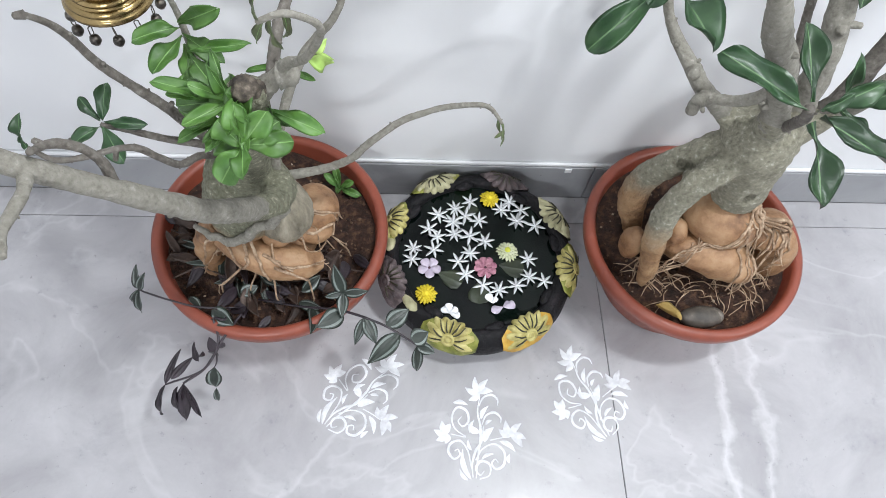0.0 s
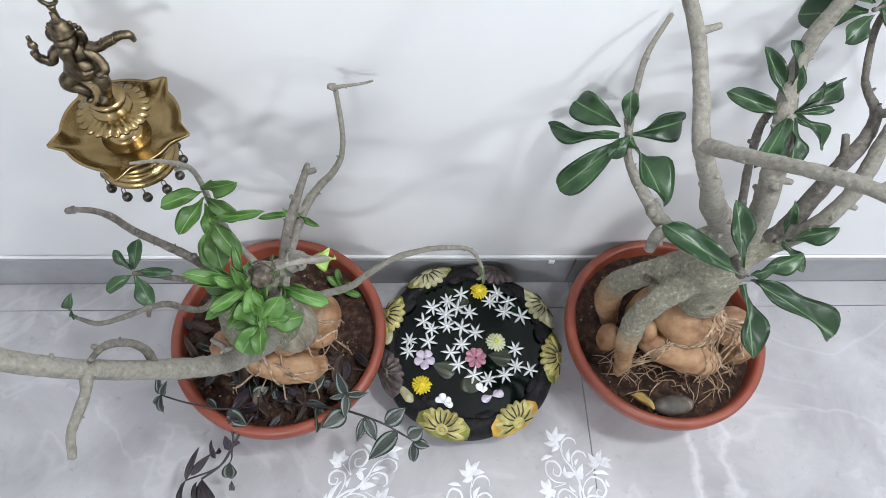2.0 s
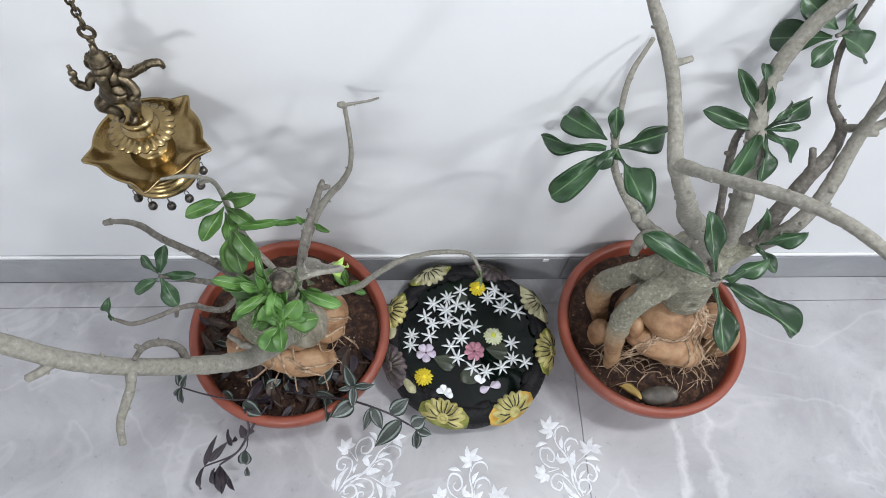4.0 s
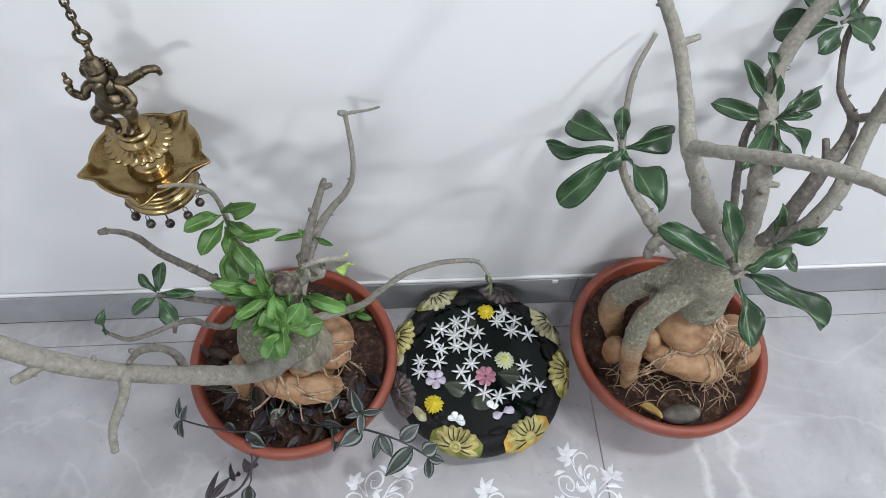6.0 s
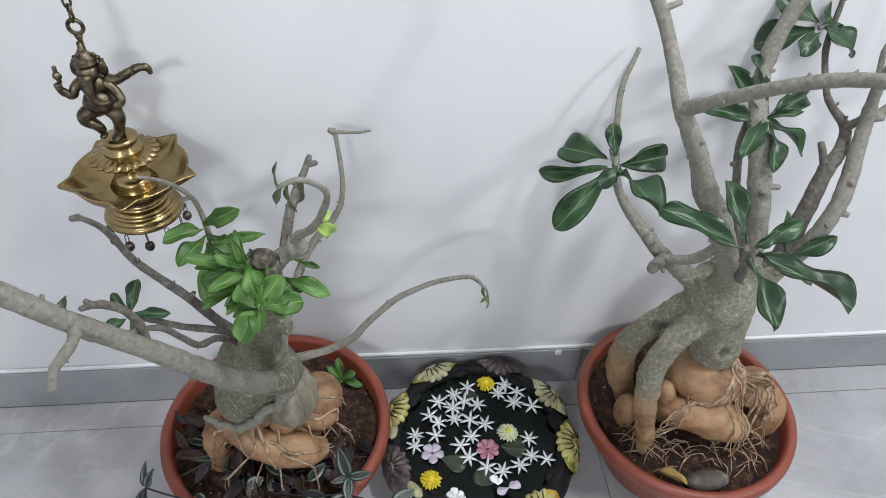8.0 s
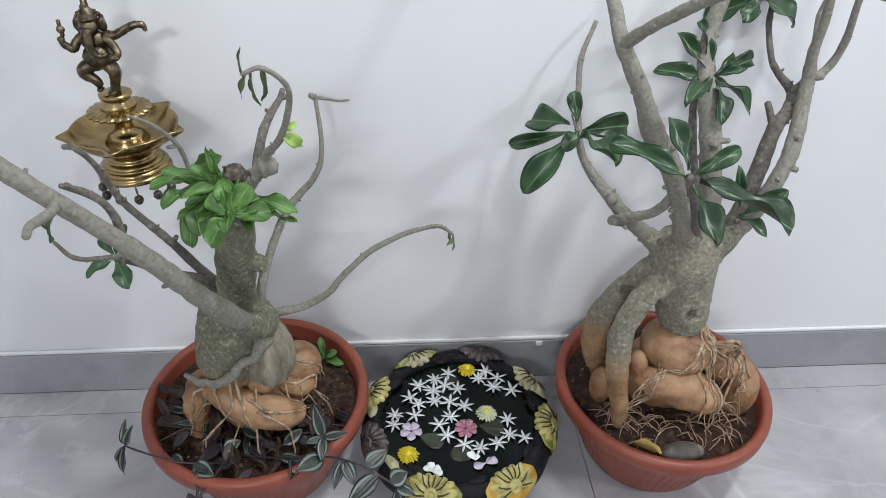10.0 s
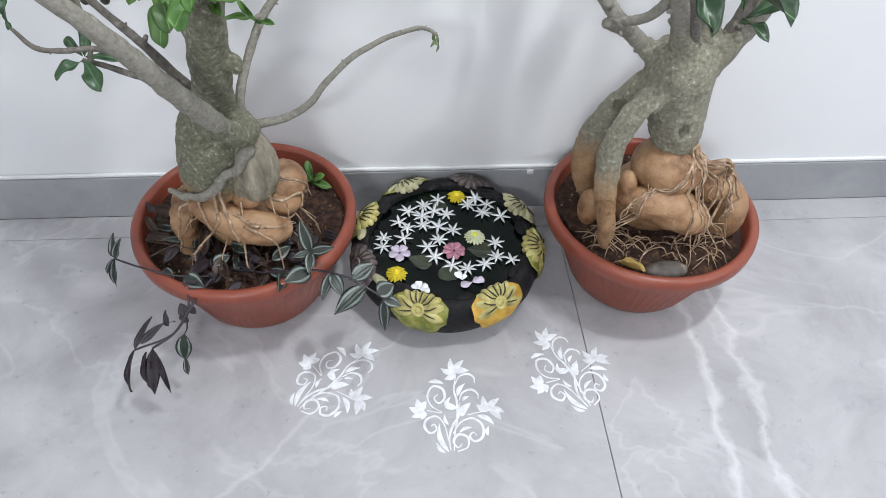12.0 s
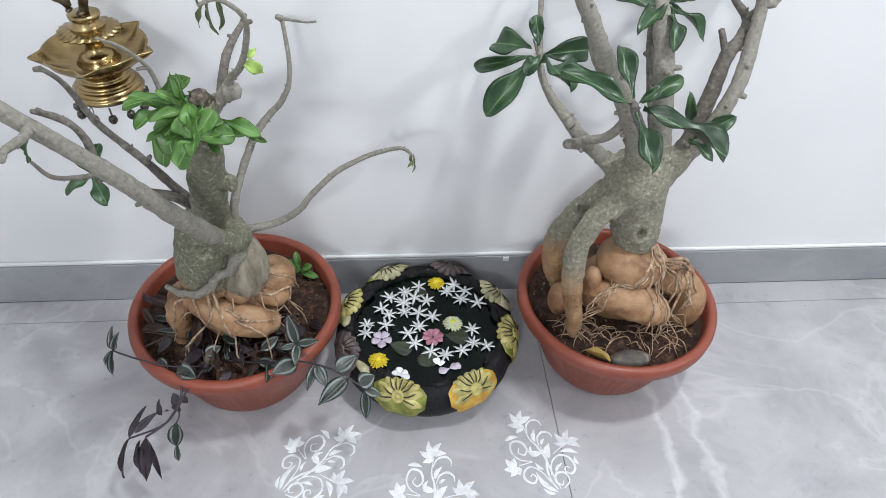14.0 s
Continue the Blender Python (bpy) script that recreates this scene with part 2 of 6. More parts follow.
def marble(name, low, high, vein, rough, veins=()):
    """Cloudy grey stone. veins: (x at y = 0.4, lean, half width, strength) of broad pale streaks that wander along y."""
    m = material(name, low, rough)
    b = m.node_tree.nodes["Principled BSDF"]
    co = coords(m)
    n = node(m, "ShaderNodeTexNoise", Scale=4.2, Detail=10.0, Roughness=0.66, Distortion=0.6)
    wire(m, co, 0, n, "Vector")
    base = ramp(m, [(0.32, low), (0.50, tuple((a + c) / 2 for a, c in zip(low, high))), (0.70, high)])
    wire(m, n, "Fac", base, "Fac")
    last = base.outputs["Color"]
    w = node(m, "ShaderNodeTexNoise", Scale=2.3, Detail=4.0, Roughness=0.55, Distortion=1.2)
    wire(m, co, 0, w, "Vector")
    line = ramp(m, [(0.480, (0, 0, 0)), (0.5, (0.16, 0.16, 0.16)), (0.520, (0, 0, 0))])
    wire(m, w, "Fac", line, "Fac")
    last = mix(m, last, vein, line.outputs["Color"]).outputs[2]
    sep = m.node_tree.nodes.new("ShaderNodeSeparateXYZ")
    wire(m, co, 0, sep, 0)
    for x0, lean, half, strength in veins:
        wob = node(m, "ShaderNodeTexNoise", Scale=5.5, Detail=5.0, Roughness=0.6)
        off = m.node_tree.nodes.new("ShaderNodeVectorMath")
        off.operation = "ADD"
        off.inputs[1].default_value = (x0 * 31, 0, 3.7)
        wire(m, co, 0, off, 0)
        wire(m, off, 0, wob, "Vector")
        e = m.node_tree.nodes.new("ShaderNodeMath")
        e.operation = "MULTIPLY_ADD"
        e.inputs[1].default_value = -lean
        wire(m, sep, "Y", e, 0)
        wire(m, sep, "X", e, 2)
        g = m.node_tree.nodes.new("ShaderNodeMath")
        g.operation = "MULTIPLY_ADD"
        g.inputs[1].default_value = 0.16
        wire(m, wob, "Fac", g, 0)
        wire(m, e, 0, g, 2)
        d = m.node_tree.nodes.new("ShaderNodeMath")
        d.operation = "SUBTRACT"
        d.inputs[1].default_value = x0 - lean * 0.4 + 0.08
        wire(m, g, 0, d, 0)
        a = m.node_tree.nodes.new("ShaderNodeMath")
        a.operation = "ABSOLUTE"
        wire(m, d, 0, a, 0)
        mr = node(m, "ShaderNodeMapRange", From_Min=0.0, From_Max=half * 2.2, To_Min=strength * 0.62, To_Max=0.0)
        wire(m, a, 0, mr, "Value")
        last = mix(m, last, vein, mr.outputs["Result"]).outputs[2]
    for scale, lo, hi, amount, tone in ((36.0, 0.61, 0.70, 0.55, (0.22, 0.22, 0.235)), (9.0, 0.56, 0.72, 0.55, (0.28, 0.28, 0.30)), (80.0, 0.655, 0.70, 0.85, (0.13, 0.12, 0.12))):
        s = node(m, "ShaderNodeTexNoise", Scale=scale, Detail=7.0, Roughness=0.72)
        wire(m, co, 0, s, "Vector")
        spots = ramp(m, [(lo, (0, 0, 0)), (hi, (amount, amount, amount))])
        wire(m, s, "Fac", spots, "Fac")
        last = mix(m, last, tone, spots.outputs["Color"]).outputs[2]
    m.node_tree.links.new(last, b.inputs["Base Color"])
    mr = node(m, "ShaderNodeMapRange", To_Min=rough - 0.08, To_Max=rough + 0.14)
    wire(m, n, "Fac", mr, "Value")
    wire(m, mr, "Result", b, "Roughness")
    return m


FLOOR = marble("grey_marble_tile", (0.315, 0.308, 0.322), (0.455, 0.447, 0.466), (0.70, 0.70, 0.72), 0.30, VEINS)
SKIRT = marble("grey_skirting_tile", (0.25, 0.255, 0.27), (0.35, 0.355, 0.37), (0.41, 0.415, 0.43), 0.34)

# ---- mesh helpers ----


def part(name, bm, mat, parent=None, label="", smooth=True):
    me = bpy.data.meshes.new(name)
    bm.normal_update()
    bm.to_mesh(me)
    bm.free()
    for m in (mat if isinstance(mat, (list, tuple)) else [mat]):
        me.materials.append(m)
    if smooth:
        me.polygons.foreach_set("use_smooth", [True] * len(me.polygons))
    ob = new(name, me)
    ob.parent = parent
    if label:
        tagged(ob, label)
    return ob


def share(name, me, parent, m, label=""):
    """One more object on a mesh that exists already."""
    ob = new(name, me)
    ob.parent = parent
    ob.matrix_basis = m
    if label:
        tagged(ob, label)
    return ob


def thing(name, label, category, group="", at=(0, 0, 0)):
    ob = new(name)
    ob.location = at
    ob.empty_display_size = 0.02
    return tagged(ob, label, category, group)


def box(bm, x0, x1, y0, y1, z0, z1, bevel=0.0):
    r = bmesh.ops.create_cube(bm, size=1)
    bmesh.ops.scale(bm, vec=(x1 - x0, y1 - y0, z1 - z0), verts=r["verts"])
    bmesh.ops.translate(bm, vec=((x0 + x1) / 2, (y0 + y1) / 2, (z0 + z1) / 2), verts=r["verts"])
    if bevel:
        ed = list({e for v in r["verts"] for e in v.link_edges})
        bmesh.ops.bevel(bm, geom=ed, offset=bevel, segments=2, affect="EDGES", profile=0.5)


def lathe(bm, profile, seg=64, centre=(0, 0, 0), wave=None, close=False):
    rings = []
    for k, (r, z) in enumerate(profile):
        ring = []
        for i in range(seg):
            a = 2 * math.pi * i / seg
            rr = r * (wave(a, z) if wave else 1)
            ring.append(bm.verts.new((centre[0] + rr * math.cos(a), centre[1] + rr * math.sin(a), centre[2] + z)))
        rings.append(ring)
    for a, b in zip(rings, rings[1:]):
        for i in range(seg):
            j = (i + 1) % seg
            bm.faces.new((a[i], a[j], b[j], b[i]))
    if close:
        bm.faces.new(rings[0][::-1])
        bm.faces.new(rings[-1])
    return rings


def spline(pts, steps):
    """Catmull-Rom through the points."""
    p = [Vector(q) for q in pts]
    p = [2 * p[0] - p[1], *p, 2 * p[-1] - p[-2]]
    out = []
    for i in range(1, len(p) - 2):
        for k in range(steps):
            t = k / steps
            a, b, c, d = p[i - 1:i + 3]
            out.append(0.5 * ((2 * b) + (c - a) * t + (2 * a - 5 * b + 4 * c - d) * t * t + (3 * b - a - 3 * c + d) * t ** 3))
    out.append(p[-2])
    return out


def tube(bm, pts, radii, steps=5, seg=10, rough=0.0, seed=0.0, blunt=True):
    """A tapering limb through pts; the radii are spread evenly along it."""
    path = spline(pts, steps) if steps > 1 else [Vector(p) for p in pts]
    n = len(path)
    up = Vector((0.31, 0.17, 0.93))
    rings = []
    for i, c in enumerate(path):
        d = (path[min(i + 1, n - 1)] - path[max(i - 1, 0)]).normalized()
        x = d.cross(up)
        if x.length < 1e-4:
            x = d.orthogonal()
        x.normalize()
        y = d.cross(x)
        up = x.cross(d) if x.cross(d).length > 0.1 else up
        f = i / (n - 1) * (len(radii) - 1)
        k = min(int(f), len(radii) - 2)
        r = radii[k] + (radii[k + 1] - radii[k]) * (f - k)
        if rough and 0 < i < n - 1:
            r *= 1 + 0.10 * noise.noise(Vector((seed + i * 0.83, seed * 3.1, 0.5)))
        ring = []
        for j in range(seg):
            a = 2 * math.pi * j / seg
            v = c + (x * math.cos(a) + y * math.sin(a)) * r
            if rough:
                v += (v - c) * rough * (noise.noise(v * 55 + Vector((seed, 0, 0))) + 0.6 * noise.noise(v * 140))
            ring.append(bm.verts.new(v))
        rings.append(ring)
    for a, b in zip(rings, rings[1:]):
        for i in range(seg):
            j = (i + 1) % seg
            bm.faces.new((a[i], a[j], b[j], b[i]))
    for ring, c, s in ((rings[0], path[0], -1), (rings[-1], path[-1], 1)):
        d = (path[1] - path[0]).normalized() if s < 0 else (path[-1] - path[-2]).normalized()
        r = radii[0] if s < 0 else radii[-1]
        tip = bm.verts.new(c + d * s * r * (0.45 if blunt else 1.2))
        for i in range(seg):
            j = (i + 1) % seg
            bm.faces.new((ring[i], tip, ring[j]) if s < 0 else (ring[j], tip, ring[i]))
    return path


def blob(bm, centre, size, turn=(0, 0, 0), seg=16):
    r = bmesh.ops.create_uvsphere(bm, u_segments=seg, v_segments=max(8, seg * 2 // 3), radius=1)
    m = Matrix.LocRotScale(centre, Euler([radians(a) for a in turn]), size)
    bmesh.ops.transform(bm, matrix=m, verts=r["verts"])
    return r["verts"]


def weather(bm, relief, freq):
    """Uneven skin: three scales of lumps along the normals."""
    bm.normal_update()
    for v in bm.verts:
        c = v.co
        v.co = c + v.normal * relief * (noise.noise(c * freq) + 0.55 * noise.noise(c * freq * 2.6) + 0.3 * noise.noise(c * freq * 6.1))


def aim(base, tip, up, width=None):
    """The pose and scale that lay a unit leaf (along y, face to z) from base to tip."""
    base, tip = Vector(base), Vector(tip)
    y = tip - base
    length = y.length
    y.normalize()
    z = Vector(up)
    z = (z - y * z.dot(y))
    z = z.normalized() if z.length > 1e-3 else y.orthogonal().normalized()
    x = y.cross(z)
    rot = Matrix((x, y, z)).transposed()
    return Matrix.LocRotScale(base, rot.to_quaternion(), (width or length, length, length))


def leaf_mesh(name, mats, shape, bend=0.15, fold=0.2, wave=0.03, nx=3, ny=10, seed=0.0, rib=0.008, stripes=False):
    """A unit leaf along y. shape(t): half width. Slot 0 blade, slot 1 midrib, slot 2 stripe."""
    bm = bmesh.new()
    top = []
    for j in range(ny + 1):
        t = 1 - (1 - j / ny) ** 1.35
        row = []
        w = shape(t)
        for i in range(-nx, nx + 1):
            s = i / nx
            if abs(i) == 1:
                s = math.copysign(max(min(rib / max(w, 0.02), 0.4), 0.05), s)
            z = fold * abs(s) * w - bend * t * t + wave * math.sin(t * 9 + seed + (2 if s > 0 else 0)) * abs(s)
            if i == 0:
                z += 0.012
            row.append((s * w, t + 0.0, z))
        top.append(row)
    up = [[bm.verts.new(c) for c in row] for row in top]
    dn = [[bm.verts.new((c[0], c[1], c[2] - 0.012)) for c in row] for row in top]
    n = 2 * nx
    for j in range(ny):
        for i in range(n):
            f = bm.faces.new((up[j][i], up[j][i + 1], up[j + 1][i + 1], up[j + 1][i]))
            near = min(abs(i - nx), abs(i + 1 - nx))
            f.material_index = 1 if near == 0 and not stripes else (2 if stripes and near == nx // 2 and 0 < j < ny - 1 else 0)
            bm.faces.new((dn[j][i + 1], dn[j][i], dn[j + 1][i], dn[j + 1][i + 1]))
    for j in range(ny):
        bm.faces.new((up[j][0], up[j + 1][0], dn[j + 1][0], dn[j][0]))
        bm.faces.new((up[j + 1][n], up[j][n], dn[j][n], dn[j + 1][n]))
    bm.faces.new([up[ny][i] for i in range(n, -1, -1)][:1] + [dn[ny][n], dn[ny][0], up[ny][0]])
    me = bpy.data.meshes.new(name)
    bm.normal_update()
    bm.to_mesh(me)
    bm.free()
    for m in mats:
        me.materials.append(m)
    me.polygons.foreach_set("use_smooth", [True] * len(me.polygons))
    return me


def obovate(t):
    """Half width of a strap-like leaf, broadest near its rounded end."""
    if t < 0.70:
        return 0.035 + 0.465 * math.sin(math.pi / 2 * t / 0.70) ** 1.25
    return max(0.04, 0.5 * max(0.0, 1 - ((t - 0.70) / 0.302) ** 2.4) ** 0.5)


def lance(t):
    return max(0.02, 0.5 * math.sin(math.pi * min(t ** 0.8, 1.0)) ** 0.9)


# ---- room ----
W = 0.90


def slab(name, mat, dims, label, bevel=0.0):
    bm = bmesh.new()
    box(bm, *dims, bevel)
    return tagged(part(name, bm, mat, smooth=False), label, "wall", kind="structure")


slab("wall_north", WALL, (-1.9, 2.8, W, W + 0.15, -0.1, 2.8), "smooth white painted wall behind the plants")
# three walls and a ceiling out of view, added to bounce light back as fill
slab("wall_south", WALL, (-1.9, 2.8, -2.75, -2.6, -0.1, 2.8), "plain white wall, unseen, added to bounce light")
slab("wall_west", WALL, (-1.9, -1.75, -2.6, W, -0.1, 2.8), "plain white wall, unseen, added to bounce light")
slab("wall_east", WALL, (2.65, 2.8, -2.6, W, -0.1, 2.8), "plain white wall, unseen, added to bounce light")
ceiling = slab("ceiling", CEIL, (-1.75, 2.65, -2.6, W, 2.7, 2.8), "plain white ceiling, unseen, added to bounce light")
ceiling["category"] = "ceiling"
floor = slab("floor", GROUT, (-1.75, 2.65, -2.6, W, -0.1, -0.003), "polished grey marble tile floor with thin joints")
floor["category"] = "floor"
# skirting of grey tiles, with a white plaster bead on top
skirting = tagged(new("baseboard"), "low grey tile skirting with a white top edge", "skirting", kind="structure")
for x0, x1 in ((-1.75, -1.142), (-1.14, 0.449), (0.451, 2.05), (2.052, 2.65)):
    bm = bmesh.new()
    box(bm, x0, x1, W - 0.010, W - 0.0005, 0.0, 0.112, 0.0012)
    part("skirting_tile", bm, SKIRT, skirting, smooth=False)
bm = bmesh.new()
box(bm, -1.75, 2.65, W - 0.008, W - 0.0005, 0.1125, 0.122, 0.003)
part("plaster_bead", bm, WALL, skirting, "white plaster edge")
bm = bmesh.new()
box(bm, 0.388, 0.402, W - 0.0135, W - 0.0104, 0.100, 0.1124, 0.001)
part("plaster_chip", bm, WALL, skirting, "small flaked white plaster chip")

# ---- pots and plants ----


def bowl_pot(parent, cx, cy, rim_z):
    """A ribbed plastic bowl with a rolled lip."""
    h = rim_z
    prof = [(0.0, 0.004), (0.10, 0.004), (0.118, 0.0), (0.124, 0.003), (0.133, 0.018), (0.150, h * 0.34), (0.170, h * 0.60), (0.183, h - 0.042), (0.186, h - 0.034), (0.199, h - 0.032), (0.2035, h - 0.027), (0.2045, h - 0.014), (0.203, h - 0.005), (0.198, h - 0.001), (0.192, h), (0.187, h - 0.002), (0.184, h - 0.008), (0.181, h - 0.04), (0.160, h * 0.5), (0.12, 0.03), (0.0, 0.02)]
    bm = bmesh.new()

    def ribs(a, z):
        f = max(0.0, min(1.0, (h - 0.045 - z) / 0.02)) * max(0.0, min(1.0, (z - 0.02) / 0.02))
        return 1 + 0.011 * f * (max(-0.2, math.sin(a * 60)) - 0.3)
    lathe(bm, prof[1:-1], 480, (cx, cy, 0), lambda a, z: ribs(a, z))
    pot = part("pot", bm, TERRA, parent, "terracotta-coloured ribbed plastic bowl pot")
    return pot


def soil_bed(parent, cx, cy, z, r, seed):
    bm = bmesh.new()
    rings = 26
    seg = 60
    c = bm.verts.new((cx, cy, z + 0.012))
    prev = None
    for k in range(1, rings + 1):
        rr = r * k / rings
        ring = []
        for i in range(seg):
            a = 2 * math.pi * i / seg
            p = Vector((cx + rr * math.cos(a), cy + rr * math.sin(a), 0))
            lift = 0.010 * (1 - (rr / r) ** 2) + 0.010 * noise.noise(p * 22 + Vector((seed, 0, 0))) + 0.006 * noise.noise(p * 70)
            ring.append(bm.verts.new((p.x, p.y, z + lift)))
        for i in range(seg):
            j = (i + 1) % seg
            if prev is None:
                bm.faces.new((c, ring[i], ring[j]))
            else:
                bm.faces.new((prev[i], ring[i], ring[j], prev[j]))
        prev = ring
    soil = part("soil", bm, SOIL, parent, "dark crumbly potting soil")
    rng = random.Random(seed)
    verts, faces = [], []
    for k in range(700):
        a, q = rng.uniform(0, 6.283), r * 0.97 * math.sqrt(rng.random())
        p = Vector((cx + q * math.cos(a), cy + q * math.sin(a), z + 0.010 * (1 - (q / r) ** 2) + rng.uniform(-0.002, 0.006)))
        s = rng.uniform(0.0012, 0.0042)
        rot = Euler((rng.uniform(0, 6), rng.uniform(0, 6), rng.uniform(0, 6))).to_matrix()
        o = len(verts)
        for d in ((1, 0, 0), (-1, 0, 0), (0, 1, 0), (0, -1, 0), (0, 0, 1), (0, 0, -1)):
            verts.append(tuple(p + rot @ (Vector(d) * s * rng.uniform(0.5, 1.3))))
        for f in ((0, 2, 4), (2, 1, 4), (1, 3, 4), (3, 0, 4), (2, 0, 5), (1, 2, 5), (3, 1, 5), (0, 3, 5)):
            faces.append(tuple(o + i for i in f))
    me = bpy.data.meshes.new("soil_crumb")
    me.from_pydata(verts, [], faces)
    me.materials.append(SOIL_CRUMB)
    ob = new("soil_crumb", me)
    ob.parent = parent
    tagged(ob, "loose crumbs of soil", kind="stuff")
    return soil


SOIL_CRUMB = material("soil_crumb", (0.06, 0.032, 0.02), 0.9)
_b = SOIL_CRUMB.node_tree.nodes["Principled BSDF"]
_g = SOIL_CRUMB.node_tree.nodes.new("ShaderNodeNewGeometry")
_r = ramp(SOIL_CRUMB, [(0.0, (0.016, 0.008, 0.006)), (0.6, (0.075, 0.038, 0.022)), (0.93, (0.17, 0.10, 0.06)), (1.0, (0.38, 0.31, 0.24))])
wire(SOIL_CRUMB, _g, "Random Per Island", _r, "Fac")
wire(SOIL_CRUMB, _r, "Color", _b, "Base Color")

LEAVES = [leaf_mesh("broad_leaf", [LEAF, RIB], obovate, 0.20, 0.26, 0.08, nx=4, ny=14, seed=0.0), leaf_mesh("bent_leaf", [LEAF, RIB], obovate, 0.40, 0.30, 0.09, nx=4, ny=14, seed=1.4),
          leaf_mesh("wavy_leaf", [LEAF, RIB], obovate, 0.12, 0.25, 0.09, nx=4, ny=14, seed=2.6)]
FRESH = [leaf_mesh("fresh_leaf", [LEAF_Y, RIB_Y], obovate, 0.20, 0.20, 0.07, nx=4, ny=14, seed=0.5), leaf_mesh("fresh_bent_leaf", [LEAF_Y, RIB_Y], obovate, 0.38, 0.26, 0.09, nx=4, ny=12, seed=1.9)]
ROUND = [leaf_mesh("round_fresh_leaf", [LEAF_Y, RIB_Y], obovate, 0.14, 0.22, 0.10, nx=4, ny=12, seed=0.3), leaf_mesh("round_cupped_leaf", [LEAF_Y, RIB_Y], obovate, 0.30, 0.30, 0.13, nx=4, ny=12, seed=2.2)]
SHRIVELLED = leaf_mesh("shrivelled_leaf", [leaf_material("dull_young_leaf", (0.045, 0.065, 0.025), (0.12, 0.14, 0.065), 0.55), RIB_Y], lance, 0.30, 0.14, 0.04, seed=1.0)
CRUMPLED = leaf_mesh("crumpled_leaf", [LEAF_P, LEAF_P], lance, 0.25, 0.25, 0.10, seed=2.0)


def put_leaf(parent, base, tip, up, width, mesh, label="", name="leaf"):
    return share(name, mesh, parent, aim(base, tip, up, width * (0.78 if mesh in LEAVES else 1.0)), label)


def limb(parent, pts, radii, mat=None, name="branch", seg=12, rough=0.10, knobs=(), label="", girth=0.80):
    """One branch, with ring scars, and stubs at some of its points: (index, direction, length, radius)."""
    bm = bmesh.new()
    path = tube(bm, pts, [r * girth for r in radii], 9, seg, rough, pts[0][0] * 9)
    for k, d, ln, r in knobs:
        p = Vector(pts[k])
        d = Vector(d).normalized()
        tube(bm, [p, p + d * ln * 0.6, p + d * ln], [r * 1.25, r, r * 0.85], 3, 8, 0.15)
    rg = random.Random(int(abs(pts[-1][0]) * 7919 + abs(pts[-1][2]) * 104729))
    for k in range(3, len(path) - 2, 5):
        if rg.random() < 0.4:
            f = k / (len(path) - 1) * (len(radii) - 1)
            r = radii[int(f)] * girth
            d = (path[k + 1] - path[k - 1]).normalized()
            side = (Euler((rg.uniform(0, 6), rg.uniform(0, 6), 0)).to_matrix() @ d.orthogonal()).normalized()
            side = (side - d * side.dot(d)).normalized()
            q = path[k] + side * r * 0.85
            tube(bm, [q, q + (side + d * 0.4) * r * 0.45], [r * 0.30, r * 0.18], 2, 6)
    return part(name, bm, mat or TWIG, parent, label)


def root_strands(parent, trunk, count, seed, centre, r0, r1, z0, z1, a0, a1, thick=0.0016):
    """Thin dry roots that cling to the swollen trunk and run down to the soil."""
    rng = random.Random(seed)
    for k in range(count):
        a = rng.uniform(a0, a1)
        drift = rng.uniform(-0.9, 0.9)
        top = z0 + rng.uniform(-0.03, 0.015)
        low = z1 + rng.choice((0, 0, 0.02, 0.05)) * rng.random()
        pts = []
        n = 8
        loose = False
        for i in range(n + 1):
            t = i / n
            b = a + drift * t + rng.uniform(-0.05, 0.05)
            q = r0 + (r1 - r0) * t
            p = Vector((centre[0] + q * math.cos(b), centre[1] + q * math.sin(b), top + (low - top) * t + rng.uniform(-0.003, 0.003)))
            hits = [h for h in (lobe.closest_point_on_mesh(p) for lobe in trunk) if h[0]]
            _, c, nrm, _ = min(hits, key=lambda h: (p - h[1]).length)
            if (p - c).length < 0.05 and t < 0.85:
                p = c + nrm * thick * rng.uniform(0.6, 1.8)
            elif t < 0.5:
                loose = True
            pts.append(p)
        if loose:
            continue
        r = thick * rng.uniform(0.5, 1.25)
        bm = bmesh.new()
        tube(bm, pts, [r * 1.3, r, r, r * 0.6], 4, 6, 0.2, k)
        if rng.random() < 0.6:
            q = pts[5]
            e = q + Vector((rng.uniform(-0.02, 0.02), rng.uniform(-0.025, 0.0), rng.uniform(-0.03, -0.005)))
            tube(bm, [q, (q + e) / 2 + Vector((0.004, 0, 0.003)), e], [r * 0.8, r * 0.6, r * 0.4], 4, 5, 0.2, k)
        part("root_strand", bm, ROOT, parent)


